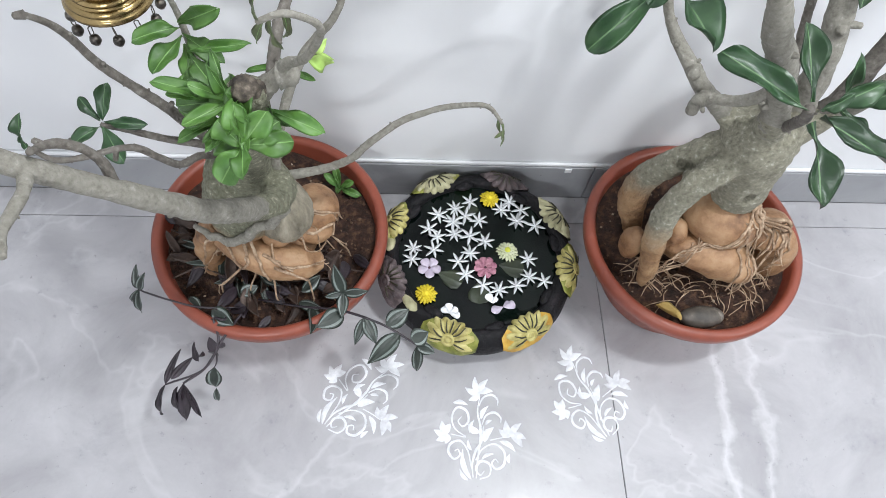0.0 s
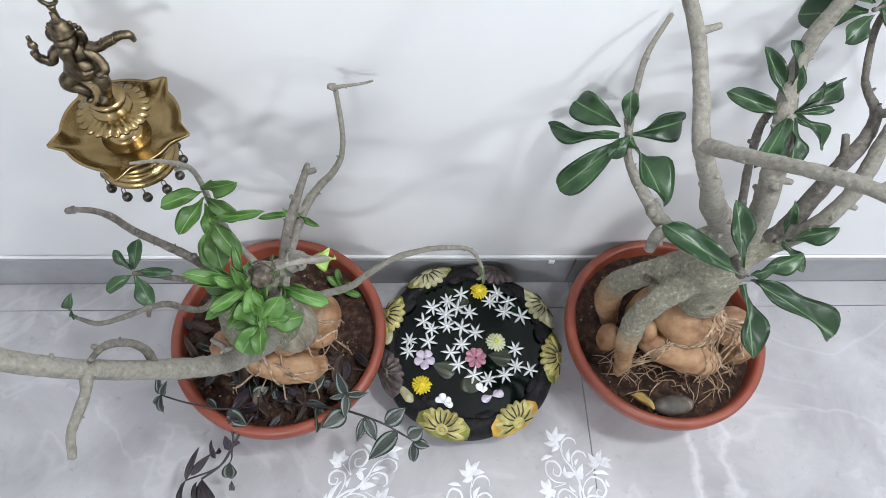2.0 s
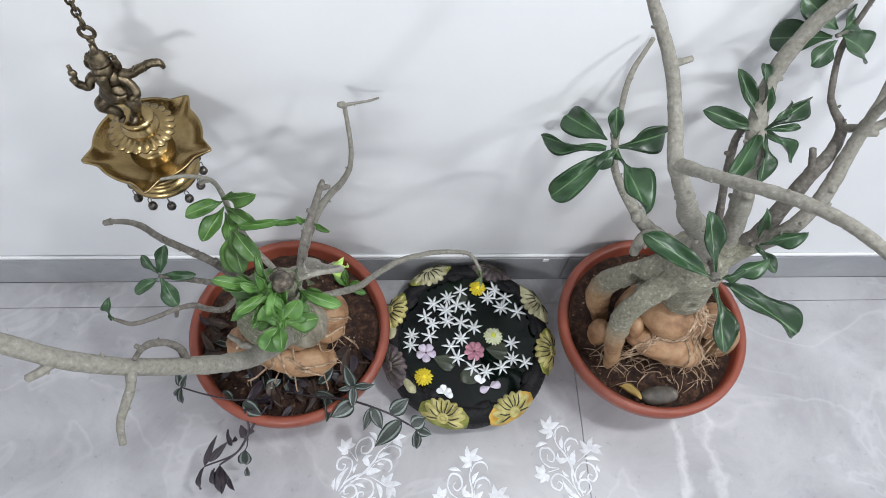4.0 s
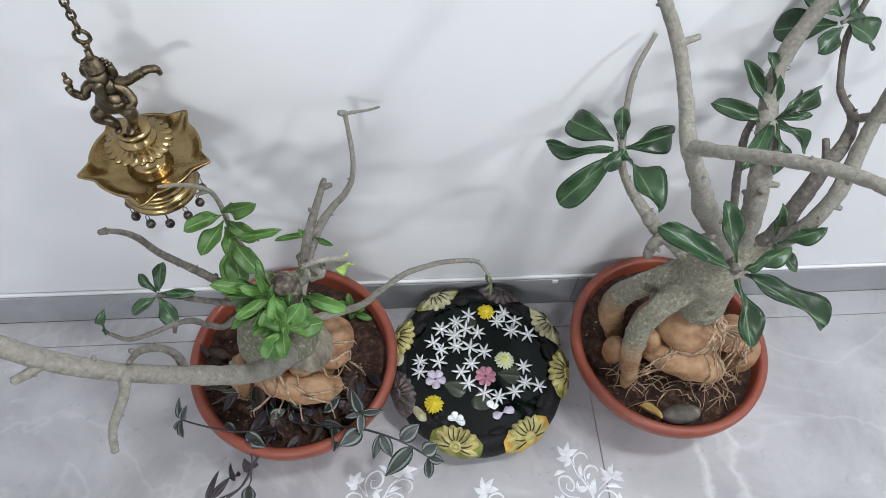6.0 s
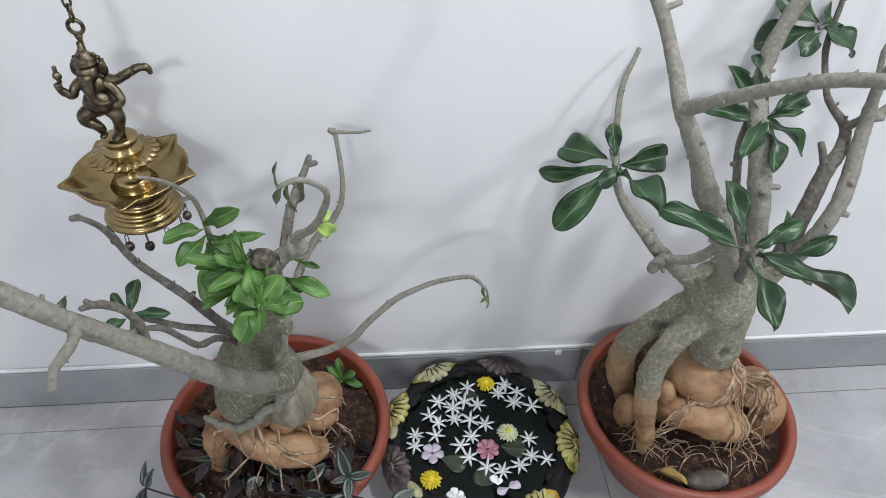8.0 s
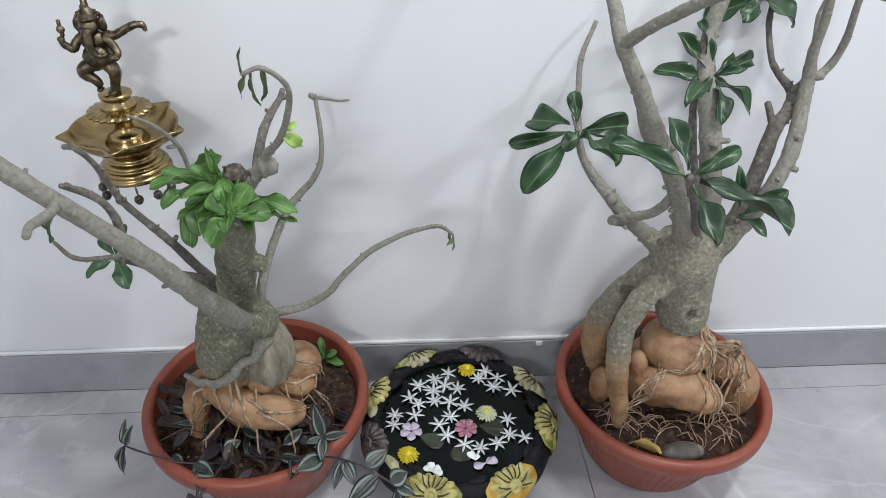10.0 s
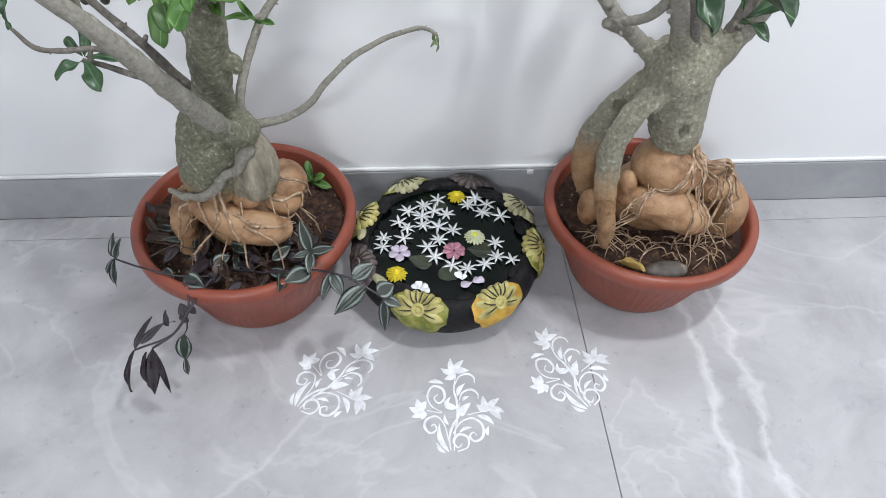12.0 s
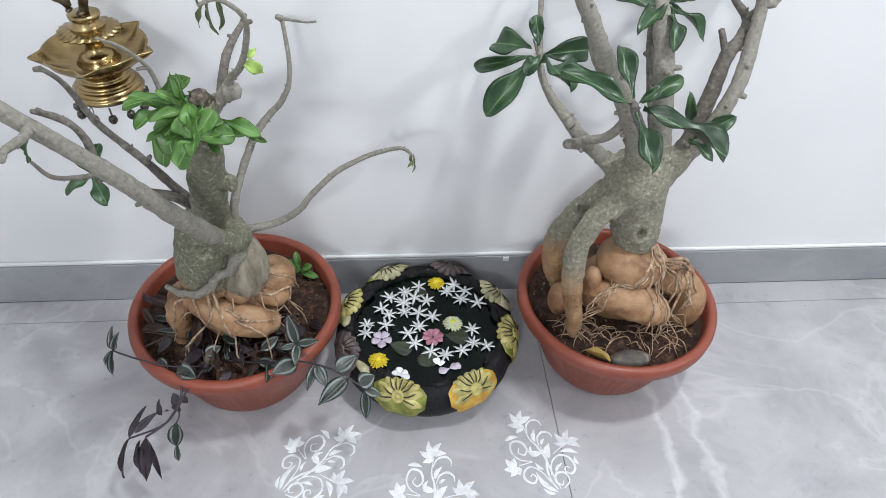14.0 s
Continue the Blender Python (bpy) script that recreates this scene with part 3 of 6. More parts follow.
def fused(name, limbs, lumps, mat, parent, label, relief=0.0022, voxel=0.0032, dents=()):
    """Limbs (points, radii) and lumps (centre, size, turn) grown together into one skin. dents: (place, direction, reach, depth)."""
    bm = bmesh.new()
    for pts, radii in limbs:
        tube(bm, pts, radii, 10, 28)
    for centre, size, turn in lumps:
        blob(bm, centre, size, turn, 32)
    me = bpy.data.meshes.new(name)
    bm.to_mesh(me)
    bm.free()
    raw = bpy.data.objects.new(name, me)
    scene.collection.objects.link(raw)
    skin = raw.modifiers.new("skin", "REMESH")
    skin.mode, skin.voxel_size = "VOXEL", voxel
    soft = raw.modifiers.new("soft", "SMOOTH")
    soft.factor, soft.iterations = 0.5, 7
    grown = bpy.data.meshes.new_from_object(raw.evaluated_get(bpy.context.evaluated_depsgraph_get()))
    bpy.data.objects.remove(raw)
    bpy.data.meshes.remove(me)
    bm = bmesh.new()
    bm.from_mesh(grown)
    bpy.data.meshes.remove(grown)
    for place, direction, reach, depth in dents:
        place, direction = Vector(place), Vector(direction).normalized()
        for v in bm.verts:
            d = v.co - place
            q = math.sqrt((d.x / reach[0]) ** 2 + (d.y / reach[1]) ** 2 + (d.z / reach[2]) ** 2)
            if q < 1:
                v.co += direction * depth * (1 - q * q)
    weather(bm, relief, 44)
    return part(name, bm, mat, parent, label)


def tuber(parent, pts, radii, mat=None, name="swollen_root", label="", relief=0.0016):
    bm = bmesh.new()
    tube(bm, pts, radii, 12, 32)
    weather(bm, relief, 38)
    return part(name, bm, mat or SKIN, parent, label)


def bulb(parent, centre, size, turn=(0, 0, 0), mat=None, relief=0.0016):
    bm = bmesh.new()
    blob(bm, centre, size, turn, 32)
    weather(bm, relief, 38)
    return part("root_bulb", bm, mat or SKIN, parent)


def cling(parent, lobes, pts, r, seed, wander=0.0, mat=None, snap=0.03):
    """A dry root laid over the swollen lobes, through pts."""
    rg = random.Random(seed)
    off = Vector((rg.uniform(-1, 1), rg.uniform(-1, 1), rg.uniform(-1, 1))) * wander
    path = [p + off + Vector((rg.uniform(-1, 1), rg.uniform(-1, 1), rg.uniform(-1, 1))) * (0.0012 + wander * 0.35) for p in spline(pts, 4)]
    laid = []
    for k, p in enumerate(path):
        for _ in range(3):
            near = None
            for lobe in lobes:
                ok, c, nrm, _i = lobe.closest_point_on_mesh(p)
                if not ok:
                    continue
                side = (p - c).dot(nrm)
                gap = (p - c).length if side >= 0 else -(p - c).length
                if near is None or gap < near[0]:
                    near = (gap, c, nrm)
            if near and near[0] < snap and (near[0] < 0 or k < len(path) * 0.8):
                p = near[1] + near[2] * r * 0.7
        laid.append(p)
    bm = bmesh.new()
    tube(bm, laid, [r * 1.25, r, r * 0.9, r * 0.5], 3, 7, 0.2, seed)
    return part("root_strand", bm, mat or ROOT, parent)


# --- the plant in the east pot ---
RX, RY, RZ = 0.592, 0.695, 0.193
plant_r = thing("potted_desert_rose", "desert rose with swollen trunk and glossy leaves in terracotta bowl pot", "potted plant", "desert roses along the wall")


bowl_pot(plant_r, RX, RY, RZ)
soil_bed(plant_r, RX, RY, RZ - 0.035, 0.182, 3)
TRUNK_R = ([(0.560, 0.690, 0.535), (0.562, 0.688, 0.500), (0.568, 0.688, 0.465), (0.575, 0.685, 0.423), (0.584, 0.682, 0.380), (0.590, 0.680, 0.345)], [0.046, 0.055, 0.052, 0.048, 0.045, 0.036])
REAR_LEG = ([(0.545, 0.692, 0.475), (0.519, 0.695, 0.460), (0.488, 0.702, 0.425), (0.464, 0.715, 0.373), (0.451, 0.725, 0.315), (0.456, 0.729, 0.264), (0.467, 0.722, 0.222), (0.482, 0.710, 0.165)], [0.030, 0.026, 0.022, 0.021, 0.024, 0.026, 0.022, 0.014])
FRONT_LEG = ([(0.545, 0.672, 0.475), (0.517, 0.662, 0.456), (0.485, 0.647, 0.428), (0.467, 0.640, 0.388), (0.463, 0.633, 0.340), (0.469, 0.622, 0.278), (0.480, 0.612, 0.217), (0.484, 0.608, 0.165)], [0.028, 0.025, 0.020, 0.020, 0.0215, 0.0195, 0.016, 0.010])
FORKS = [([(0.560, 0.692, 0.470), (0.530, 0.706, 0.500), (0.502, 0.715, 0.522)], [0.030, 0.021, 0.0155]), ([(0.562, 0.686, 0.470), (0.545, 0.668, 0.545), (0.528, 0.655, 0.590)], [0.034, 0.024, 0.018]),
         ([(0.572, 0.690, 0.470), (0.587, 0.692, 0.540), (0.582, 0.692, 0.575)], [0.032, 0.025, 0.0195]), ([(0.575, 0.692, 0.465), (0.612, 0.694, 0.515), (0.638, 0.692, 0.560)], [0.034, 0.023, 0.0165])]
trunk_r = fused("trunk", [TRUNK_R, REAR_LEG, FRONT_LEG] + FORKS, [], BARK_R, plant_r, "pale grey-green trunk standing on two bowed legs", 0.0032,
                dents=(((0.51, 0.64, 0.431), (0, 1, -0.3), (0.009, 0.03, 0.018), 0.026), ((0.479, 0.68, 0.426), (0, 1, -0.3), (0.014, 0.03, 0.013), 0.024), ((0.577, 0.637, 0.405), (-0.2, 1, 0), (0.008, 0.02, 0.016), 0.022), ((0.565, 0.640, 0.372), (0, 1, 0), (0.014, 0.02, 0.012), 0.006)))
lobes_r = [trunk_r,
           bulb(plant_r, (0.588, 0.670, 0.308), (0.068, 0.060, 0.050), (0, 8, 0)), bulb(plant_r, (0.512, 0.650, 0.275), (0.020, 0.024, 0.036)),
           tuber(plant_r, [(0.508, 0.640, 0.262), (0.543, 0.628, 0.262), (0.592, 0.622, 0.250), (0.635, 0.612, 0.229), (0.662, 0.606, 0.214)], [0.016, 0.031, 0.042, 0.033, 0.015]),
           bulb(plant_r, (0.684, 0.664, 0.268), (0.042, 0.038, 0.038), (10, 10, 20)), tuber(plant_r, [(0.690, 0.665, 0.275), (0.715, 0.652, 0.240), (0.722, 0.648, 0.200), (0.716, 0.652, 0.150)], [0.024, 0.032, 0.034, 0.026]),
           bulb(plant_r, (0.460, 0.665, 0.215), (0.021, 0.025, 0.040)), bulb(plant_r, (0.595, 0.705, 0.205), (0.090, 0.075, 0.07))]
TANGLE = [((0.620, 0.652, 0.365), (0.650, 0.645, 0.350), (0.680, 0.640, 0.338), (0.700, 0.628, 0.308), (0.704, 0.618, 0.268), (0.690, 0.610, 0.235)), ((0.618, 0.648, 0.362), (0.636, 0.632, 0.320), (0.640, 0.620, 0.280), (0.650, 0.600, 0.235), (0.648, 0.590, 0.175)),
          ((0.610, 0.640, 0.340), (0.580, 0.622, 0.305), (0.545, 0.618, 0.295), (0.515, 0.612, 0.278), (0.497, 0.606, 0.245)), ((0.605, 0.640, 0.335), (0.612, 0.610, 0.290), (0.622, 0.588, 0.262), (0.612, 0.572, 0.215)),
          ((0.630, 0.650, 0.350), (0.665, 0.640, 0.318), (0.672, 0.622, 0.262), (0.668, 0.605, 0.205)), ((0.545, 0.622, 0.292), (0.525, 0.600, 0.240), (0.510, 0.592, 0.200), (0.515, 0.580, 0.168))]
seed = 0
for base, copies, r in zip(TANGLE, (4, 3, 3, 2, 3, 4), (0.0034, 0.0026, 0.0022, 0.0020, 0.0024, 0.0016)):
    for k in range(copies):
        seed += 1
        cling(plant_r, lobes_r, base, r * (1.0 if k == 0 else 0.62), seed, 0.0 if k == 0 else 0.011)
root_strands(plant_r, lobes_r, 5, 5, (0.605, 0.665), 0.070, 0.125, 0.320, 0.165, -2.5, 0.0, 0.0013)
rng = random.Random(21)
for k in range(60):
    a = rng.uniform(3.5, 6.1)
    q = rng.uniform(0.085, 0.155)
    p = Vector((RX + q * math.cos(a), RY + q * math.sin(a), 0.168))
    b = rng.uniform(0, 6.283)
    d = Vector((math.cos(b), math.sin(b), 0)) * rng.uniform(0.015, 0.035)
    bm = bmesh.new()
    tube(bm, [p - d, p - d * 0.3 + Vector((0.004, 0.003, rng.uniform(0.004, 0.014))), p + d * 0.4 + Vector((-0.004, 0, rng.uniform(0.002, 0.012))), p + d - Vector((0, 0, 0.006))], [0.0007, 0.0012, 0.001, 0.0006], 4, 5, 0.2)
    part("root_strand", bm, ROOT, plant_r)

R0 = [(0.552, 0.70, 0.475), (0.50, 0.715, 0.522), (0.455, 0.722, 0.562), (0.436, 0.735, 0.583), (0.405, 0.775, 0.612), (0.388, 0.797, 0.650), (0.385, 0.832, 0.712), (0.388, 0.860, 0.770), (0.411, 0.886, 0.822)]
b_r0 = limb(plant_r, R0, [0.021, 0.018, 0.015, 0.014, 0.0095, 0.0075, 0.0062, 0.0056, 0.004], knobs=((3, (-0.3, -1, 0.4), 0.020, 0.010), (7, (0.3, -1, 0.2), 0.006, 0.003)))
limb(plant_r, [(0.470, 0.718, 0.548), (0.440, 0.690, 0.570), (0.414, 0.655, 0.594)], [0.016, 0.012, 0.010], name="branch_stub")
limb(plant_r, [(0.445, 0.700, 0.570), (0.475, 0.675, 0.590), (0.490, 0.660, 0.615), (0.498, 0.655, 0.640)], [0.010, 0.009, 0.010, 0.008], name="branch_stub")
R1 = [(0.556, 0.680, 0.50), (0.528, 0.655, 0.59), (0.492, 0.640, 0.668), (0.455, 0.628, 0.728), (0.432, 0.622, 0.760), (0.402, 0.616, 0.820), (0.371, 0.626, 0.877), (0.364, 0.665, 0.915), (0.350, 0.705, 0.960), (0.315, 0.735, 1.02), (0.27, 0.76, 1.10)]
b_r1 = limb(plant_r, R1, [0.027, 0.022, 0.0195, 0.0205, 0.019, 0.0145, 0.0125, 0.0105, 0.0098, 0.009, 0.006], seg=14, knobs=((8, (1, 0.1, 0.35), 0.024, 0.004), (4, (-0.8, -0.5, 0.1), 0.014, 0.010), (5, (-1, -0.2, 0.1), 0.014, 0.004)))
limb(plant_r, [(0.371, 0.626, 0.877), (0.384, 0.593, 0.907), (0.401, 0.564, 0.933), (0.419, 0.538, 0.956), (0.437, 0.512, 0.976), (0.454, 0.487, 0.991), (0.471, 0.460, 1.001), (0.50, 0.415, 1.006), (0.54, 0.355, 1.005)], [0.0115, 0.0095, 0.0095, 0.009, 0.009, 0.0085, 0.0085, 0.008, 0.007], rough=0.07)
R2 = [(0.590, 0.692, 0.49), (0.583, 0.692, 0.57), (0.571, 0.691, 0.635), (0.561, 0.707, 0.700), (0.556, 0.738, 0.752), (0.557, 0.777, 0.791), (0.567, 0.812, 0.833), (0.590, 0.834, 0.893), (0.625, 0.842, 0.97), (0.64, 0.84, 1.02)]
b_r2 = limb(plant_r, R2, [0.028, 0.024, 0.0215, 0.0205, 0.019, 0.016, 0.014, 0.0135, 0.013, 0.011], seg=14, knobs=((3, (0.9, -0.4, 0.2), 0.026, 0.005), (3, (-0.1, -1, 0.1), 0.019, 0.008)))
limb(plant_r, [(0.583, 0.70, 0.53), (0.580, 0.745, 0.59), (0.573, 0.770, 0.638), (0.566, 0.783, 0.680), (0.559, 0.788, 0.719), (0.554, 0.780, 0.765)], [0.010, 0.0085, 0.0075, 0.0085, 0.007, 0.007], DARKTWIG, knobs=((3, (-1, 0, 0.4), 0.012, 0.004),))
b_r4 = limb(plant_r, [(0.612, 0.695, 0.50), (0.636, 0.695, 0.575), (0.655, 0.714, 0.64), (0.670, 0.732, 0.705), (0.695, 0.755, 0.725), (0.713, 0.788, 0.742), (0.690, 0.808, 0.768), (0.679, 0.820, 0.790), (0.683, 0.862, 0.83), (0.690, 0.880, 0.88), (0.69, 0.885, 0.95)], [0.022, 0.018, 0.016, 0.0145, 0.0125, 0.010, 0.007, 0.006, 0.006, 0.005, 0.0045], DARKTWIG, knobs=((3, (-0.35, 0.4, 0.9), 0.044, 0.0055), (5, (0.4, -0.3, 0.6), 0.012, 0.006)), girth=0.80)
b_r5 = limb(plant_r, [(0.610, 0.700, 0.485), (0.640, 0.690, 0.55), (0.660, 0.680, 0.615), (0.680, 0.690, 0.665), (0.695, 0.712, 0.705), (0.705, 0.738, 0.745), (0.709, 0.752, 0.781), (0.702, 0.752, 0.82), (0.70, 0.748, 0.87), (0.69, 0.745, 0.95), (0.68, 0.74, 1.03)], [0.026, 0.019, 0.016, 0.0155, 0.0145, 0.013, 0.0125, 0.0095, 0.008, 0.0075, 0.006], knobs=((3, (0.8, -0.3, -0.2), 0.020, 0.005), (4, (-0.3, -1, 0.1), 0.016, 0.006), (6, (0.8, -0.3, 0.2), 0.02, 0.006)), girth=0.80)
limb(plant_r, [(0.713, 0.788, 0.742), (0.716, 0.770, 0.765), (0.709, 0.752, 0.784)], [0.008, 0.008, 0.009])
limb(plant_r, [(0.709, 0.752, 0.781), (0.728, 0.757, 0.784), (0.742, 0.758, 0.803), (0.745, 0.752, 0.84), (0.735, 0.742, 0.90), (0.73, 0.74, 0.98)], [0.0095, 0.0085, 0.0075, 0.007, 0.006, 0.005])
limb(plant_r, [(0.702, 0.752, 0.80), (0.712, 0.772, 0.83), (0.716, 0.790, 0.86), (0.722, 0.795, 0.885)], [0.008, 0.006, 0.005, 0.003])
b_r3 = limb(plant_r, [(0.562, 0.668, 0.545), (0.535, 0.630, 0.60), (0.500, 0.585, 0.665), (0.470, 0.552, 0.715), (0.460, 0.545, 0.735)], [0.011, 0.009, 0.008, 0.008, 0.007], DARKTWIG, "branch")

# rosettes: base, tip, face, width
for base, tip, up, wd, k in (
        ((0.378, 0.800, 0.665), (0.291, 0.757, 0.588), (-0.2, -0.6, 0.75), 0.058, 0), ((0.372, 0.805, 0.668), (0.268, 0.830, 0.631), (-0.1, -0.85, 0.45), 0.032, 1),
        ((0.372, 0.812, 0.678), (0.309, 0.875, 0.664), (0, -0.75, 0.65), 0.060, 0), ((0.390, 0.806, 0.668), (0.482, 0.826, 0.672), (0.1, -0.75, 0.6), 0.056, 0),
        ((0.386, 0.795, 0.668), (0.410, 0.680, 0.698), (0.2, -0.2, 0.9), 0.060, 2), ((0.383, 0.808, 0.685), (0.374, 0.829, 0.728), (-0.3, -0.9, 0.3), 0.032, 0),
        ((0.384, 0.800, 0.672), (0.360, 0.772, 0.662), (0, -0.5, 0.8), 0.034, 1)):
    put_leaf(b_r0, base, tip, up, wd, LEAVES[k])
limb(b_r0, [(0.386, 0.800, 0.655), (0.380, 0.806, 0.675), (0.372, 0.812, 0.695)], [0.004, 0.003, 0.002], DARKTWIG, "leaf_stalk", 6)
for base, tip, up, wd, k in (
        ((0.555, 0.758, 0.775), (0.487, 0.768, 0.797), (-0.2, -0.7, 0.7), 0.042, 1), ((0.556, 0.762, 0.785), (0.520, 0.815, 0.835), (0, -0.8, 0.4), 0.032, 0),
        ((0.560, 0.762, 0.787), (0.552, 0.812, 0.850), (0.2, -0.9, 0.3), 0.026, 2), ((0.564, 0.757, 0.780), (0.643, 0.790, 0.803), (0.1, -0.7, 0.7), 0.040, 0),
        ((0.564, 0.752, 0.778), (0.630, 0.725, 0.758), (0.3, -0.4, 0.9), 0.036, 1), ((0.560, 0.748, 0.776), (0.570, 0.688, 0.758), (0.3, -0.5, 0.8), 0.040, 1),
        ((0.553, 0.748, 0.778), (0.500, 0.672, 0.795), (0, -0.3, 0.95), 0.045, 0), ((0.560, 0.752, 0.784), (0.598, 0.772, 0.815), (0.2, -0.8, 0.5), 0.016, 0),
        ((0.560, 0.750, 0.784), (0.605, 0.745, 0.800), (0.1, -0.6, 0.8), 0.018, 2)):
    put_leaf(b_r2, base, tip, up, wd * 0.82, LEAVES[k])
for base, tip, up, wd, k in (
        ((0.455, 0.540, 0.738), (0.367, 0.591, 0.767), (-0.2, -0.45, 0.85), 0.040, 2), ((0.470, 0.535, 0.732), (0.575, 0.472, 0.722), (0.25, -0.25, 0.95), 0.048, 0),
        ((0.460, 0.530, 0.732), (0.468, 0.446, 0.706), (0.1, -0.85, 0.5), 0.038, 2), ((0.458, 0.548, 0.742), (0.448, 0.605, 0.795), (0, -0.85, 0.5), 0.034, 0),
        ((0.468, 0.540, 0.740), (0.515, 0.540, 0.778), (0.1, -0.7, 0.7), 0.030, 0), ((0.462, 0.536, 0.742), (0.480, 0.528, 0.768), (0.1, -0.7, 0.7), 0.018, 1)):
    put_leaf(b_r3, base, tip, up, wd, LEAVES[k])
for base, tip, up, wd, k in (
        ((0.622, 0.680, 0.600), (0.605, 0.676, 0.664), (-0.2, -0.9, 0.3), 0.022, 0), ((0.628, 0.672, 0.590), (0.675, 0.655, 0.640), (0.1, -0.7, 0.7), 0.034, 0), ((0.620, 0.668, 0.588), (0.640, 0.625, 0.600), (0.1, -0.5, 0.8), 0.024, 1)):
    put_leaf(b_r5, base, tip, up, wd, LEAVES[k])
for base, tip, up, wd, k in (
        ((0.645, 0.850, 0.865), (0.577, 0.880, 0.835), (-0.1, -0.6, 0.8), 0.060, 0), ((0.650, 0.845, 0.865), (0.616, 0.815, 0.850), (0, -0.5, 0.85), 0.036, 2),
        ((0.655, 0.850, 0.868), (0.726, 0.850, 0.840), (0.1, -0.5, 0.85), 0.060, 0), ((0.656, 0.855, 0.872), (0.70, 0.885, 0.88), (0.1, -0.7, 0.7), 0.05, 1),
        ((0.650, 0.858, 0.872), (0.60, 0.888, 0.90), (0, -0.9, 0.4), 0.05, 0)):
    put_leaf(b_r4, base, tip, up, wd, LEAVES[k])
limb(b_r4, [(0.688, 0.872, 0.862), (0.670, 0.860, 0.866), (0.650, 0.850, 0.868)], [0.005, 0.0045, 0.004], DARKTWIG, "leaf_stalk", 7)

# pebble and fallen leaf on the soil
bm = bmesh.new()
blob(bm, (0.582, 0.540, 0.170), (0.040, 0.021, 0.017), (0, 0, 4), 20)
for v in bm.verts:
    v.co += (v.co - Vector((0.582, 0.540, 0.170))) * 0.10 * noise.noise(v.co * 30)
tagged(part("pebble", bm, PEBBLE), "smooth dark grey oval pebble on the soil", "stone")
bm_leaf = leaf_mesh("fallen_leaf_mesh", [mottled("yellow_dead_leaf", [(0.3, (0.30, 0.19, 0.05)), (0.7, (0.48, 0.35, 0.11))], 40, 0.6, 0.3), mottled("yellow_dead_rib", [(0.3, (0.3, 0.16, 0.03)), (0.7, (0.42, 0.26, 0.06))], 40, 0.6, 0.3)], lance, -0.25, 0.7, 0.05)
ob = new("fallen_leaf", bm_leaf)
ob.matrix_basis = aim((0.500, 0.560, 0.176), (0.535, 0.527, 0.172), (0.3, 0.2, 0.9), 0.02)
tagged(ob, "curled yellow dead leaf lying on the soil", "leaf")

# --- the plant in the west pot ---
LX, LY, LZ = -0.179, 0.691, 0.203
plant_l = thing("potted_desert_rose", "old desert rose with bare grey branches in terracotta bowl pot", "potted plant", "desert roses along the wall")
bowl_pot(plant_l, LX, LY, LZ)
soil_bed(plant_l, LX, LY, LZ - 0.035, 0.182, 9)
TRUNK_L = ([(-0.105, 0.532, 0.752), (-0.112, 0.545, 0.715), (-0.128, 0.572, 0.645), (-0.145, 0.600, 0.570), (-0.158, 0.625, 0.505), (-0.168, 0.640, 0.450)], [0.0185, 0.0225, 0.0255, 0.0275, 0.0285, 0.034])
BASE_L = ([(-0.168, 0.642, 0.452), (-0.178, 0.652, 0.425), (-0.188, 0.658, 0.375), (-0.198, 0.660, 0.330), (-0.200, 0.662, 0.290)], [0.040, 0.057, 0.061, 0.060, 0.048])
KNEE_L = ([(-0.150, 0.650, 0.425), (-0.128, 0.622, 0.442), (-0.126, 0.592, 0.456), (-0.138, 0.562, 0.488), (-0.152, 0.528, 0.540)], [0.034, 0.026, 0.0205, 0.0175, 0.0155])
trunk_l = fused("trunk", [TRUNK_L, BASE_L, KNEE_L], [((-0.108, 0.592, 0.575), (0.010, 0.012, 0.018), (0, 0, 0))], BARK_L, plant_l, "mossy grey trunk leaning forward from a swollen base", 0.0028)
lobes_l = [trunk_l,
           tuber(plant_l, [(-0.138, 0.640, 0.425), (-0.128, 0.634, 0.385), (-0.130, 0.638, 0.345), (-0.140, 0.645, 0.310)], [0.022, 0.036, 0.043, 0.038], FIBRE, label="fibrous grey side root", relief=0.003),
           bulb(plant_l, (-0.148, 0.630, 0.300), (0.027, 0.027, 0.022)), bulb(plant_l, (-0.096, 0.692, 0.270), (0.040, 0.042, 0.040), (0, 20, 0)), bulb(plant_l, (-0.103, 0.668, 0.252), (0.038, 0.034, 0.028), (0, 8, 0)),
           tuber(plant_l, [(-0.240, 0.628, 0.285), (-0.200, 0.608, 0.276), (-0.155, 0.600, 0.256), (-0.112, 0.604, 0.240), (-0.084, 0.612, 0.236)], [0.018, 0.026, 0.032, 0.029, 0.014]),
           tuber(plant_l, [(-0.242, 0.645, 0.300), (-0.266, 0.636, 0.255), (-0.272, 0.628, 0.165)], [0.018, 0.023, 0.020], relief=0.006),
           bulb(plant_l, (-0.215, 0.650, 0.292), (0.040, 0.040, 0.028)), bulb(plant_l, (-0.17, 0.665, 0.215), (0.075, 0.060, 0.06))]
cling(plant_l, lobes_l, [(-0.118, 0.605, 0.421), (-0.146, 0.585, 0.388), (-0.171, 0.585, 0.362), (-0.199, 0.590, 0.336), (-0.236, 0.605, 0.316), (-0.273, 0.630, 0.315)], 0.0085, 3, mat=TWIG, snap=0.06)
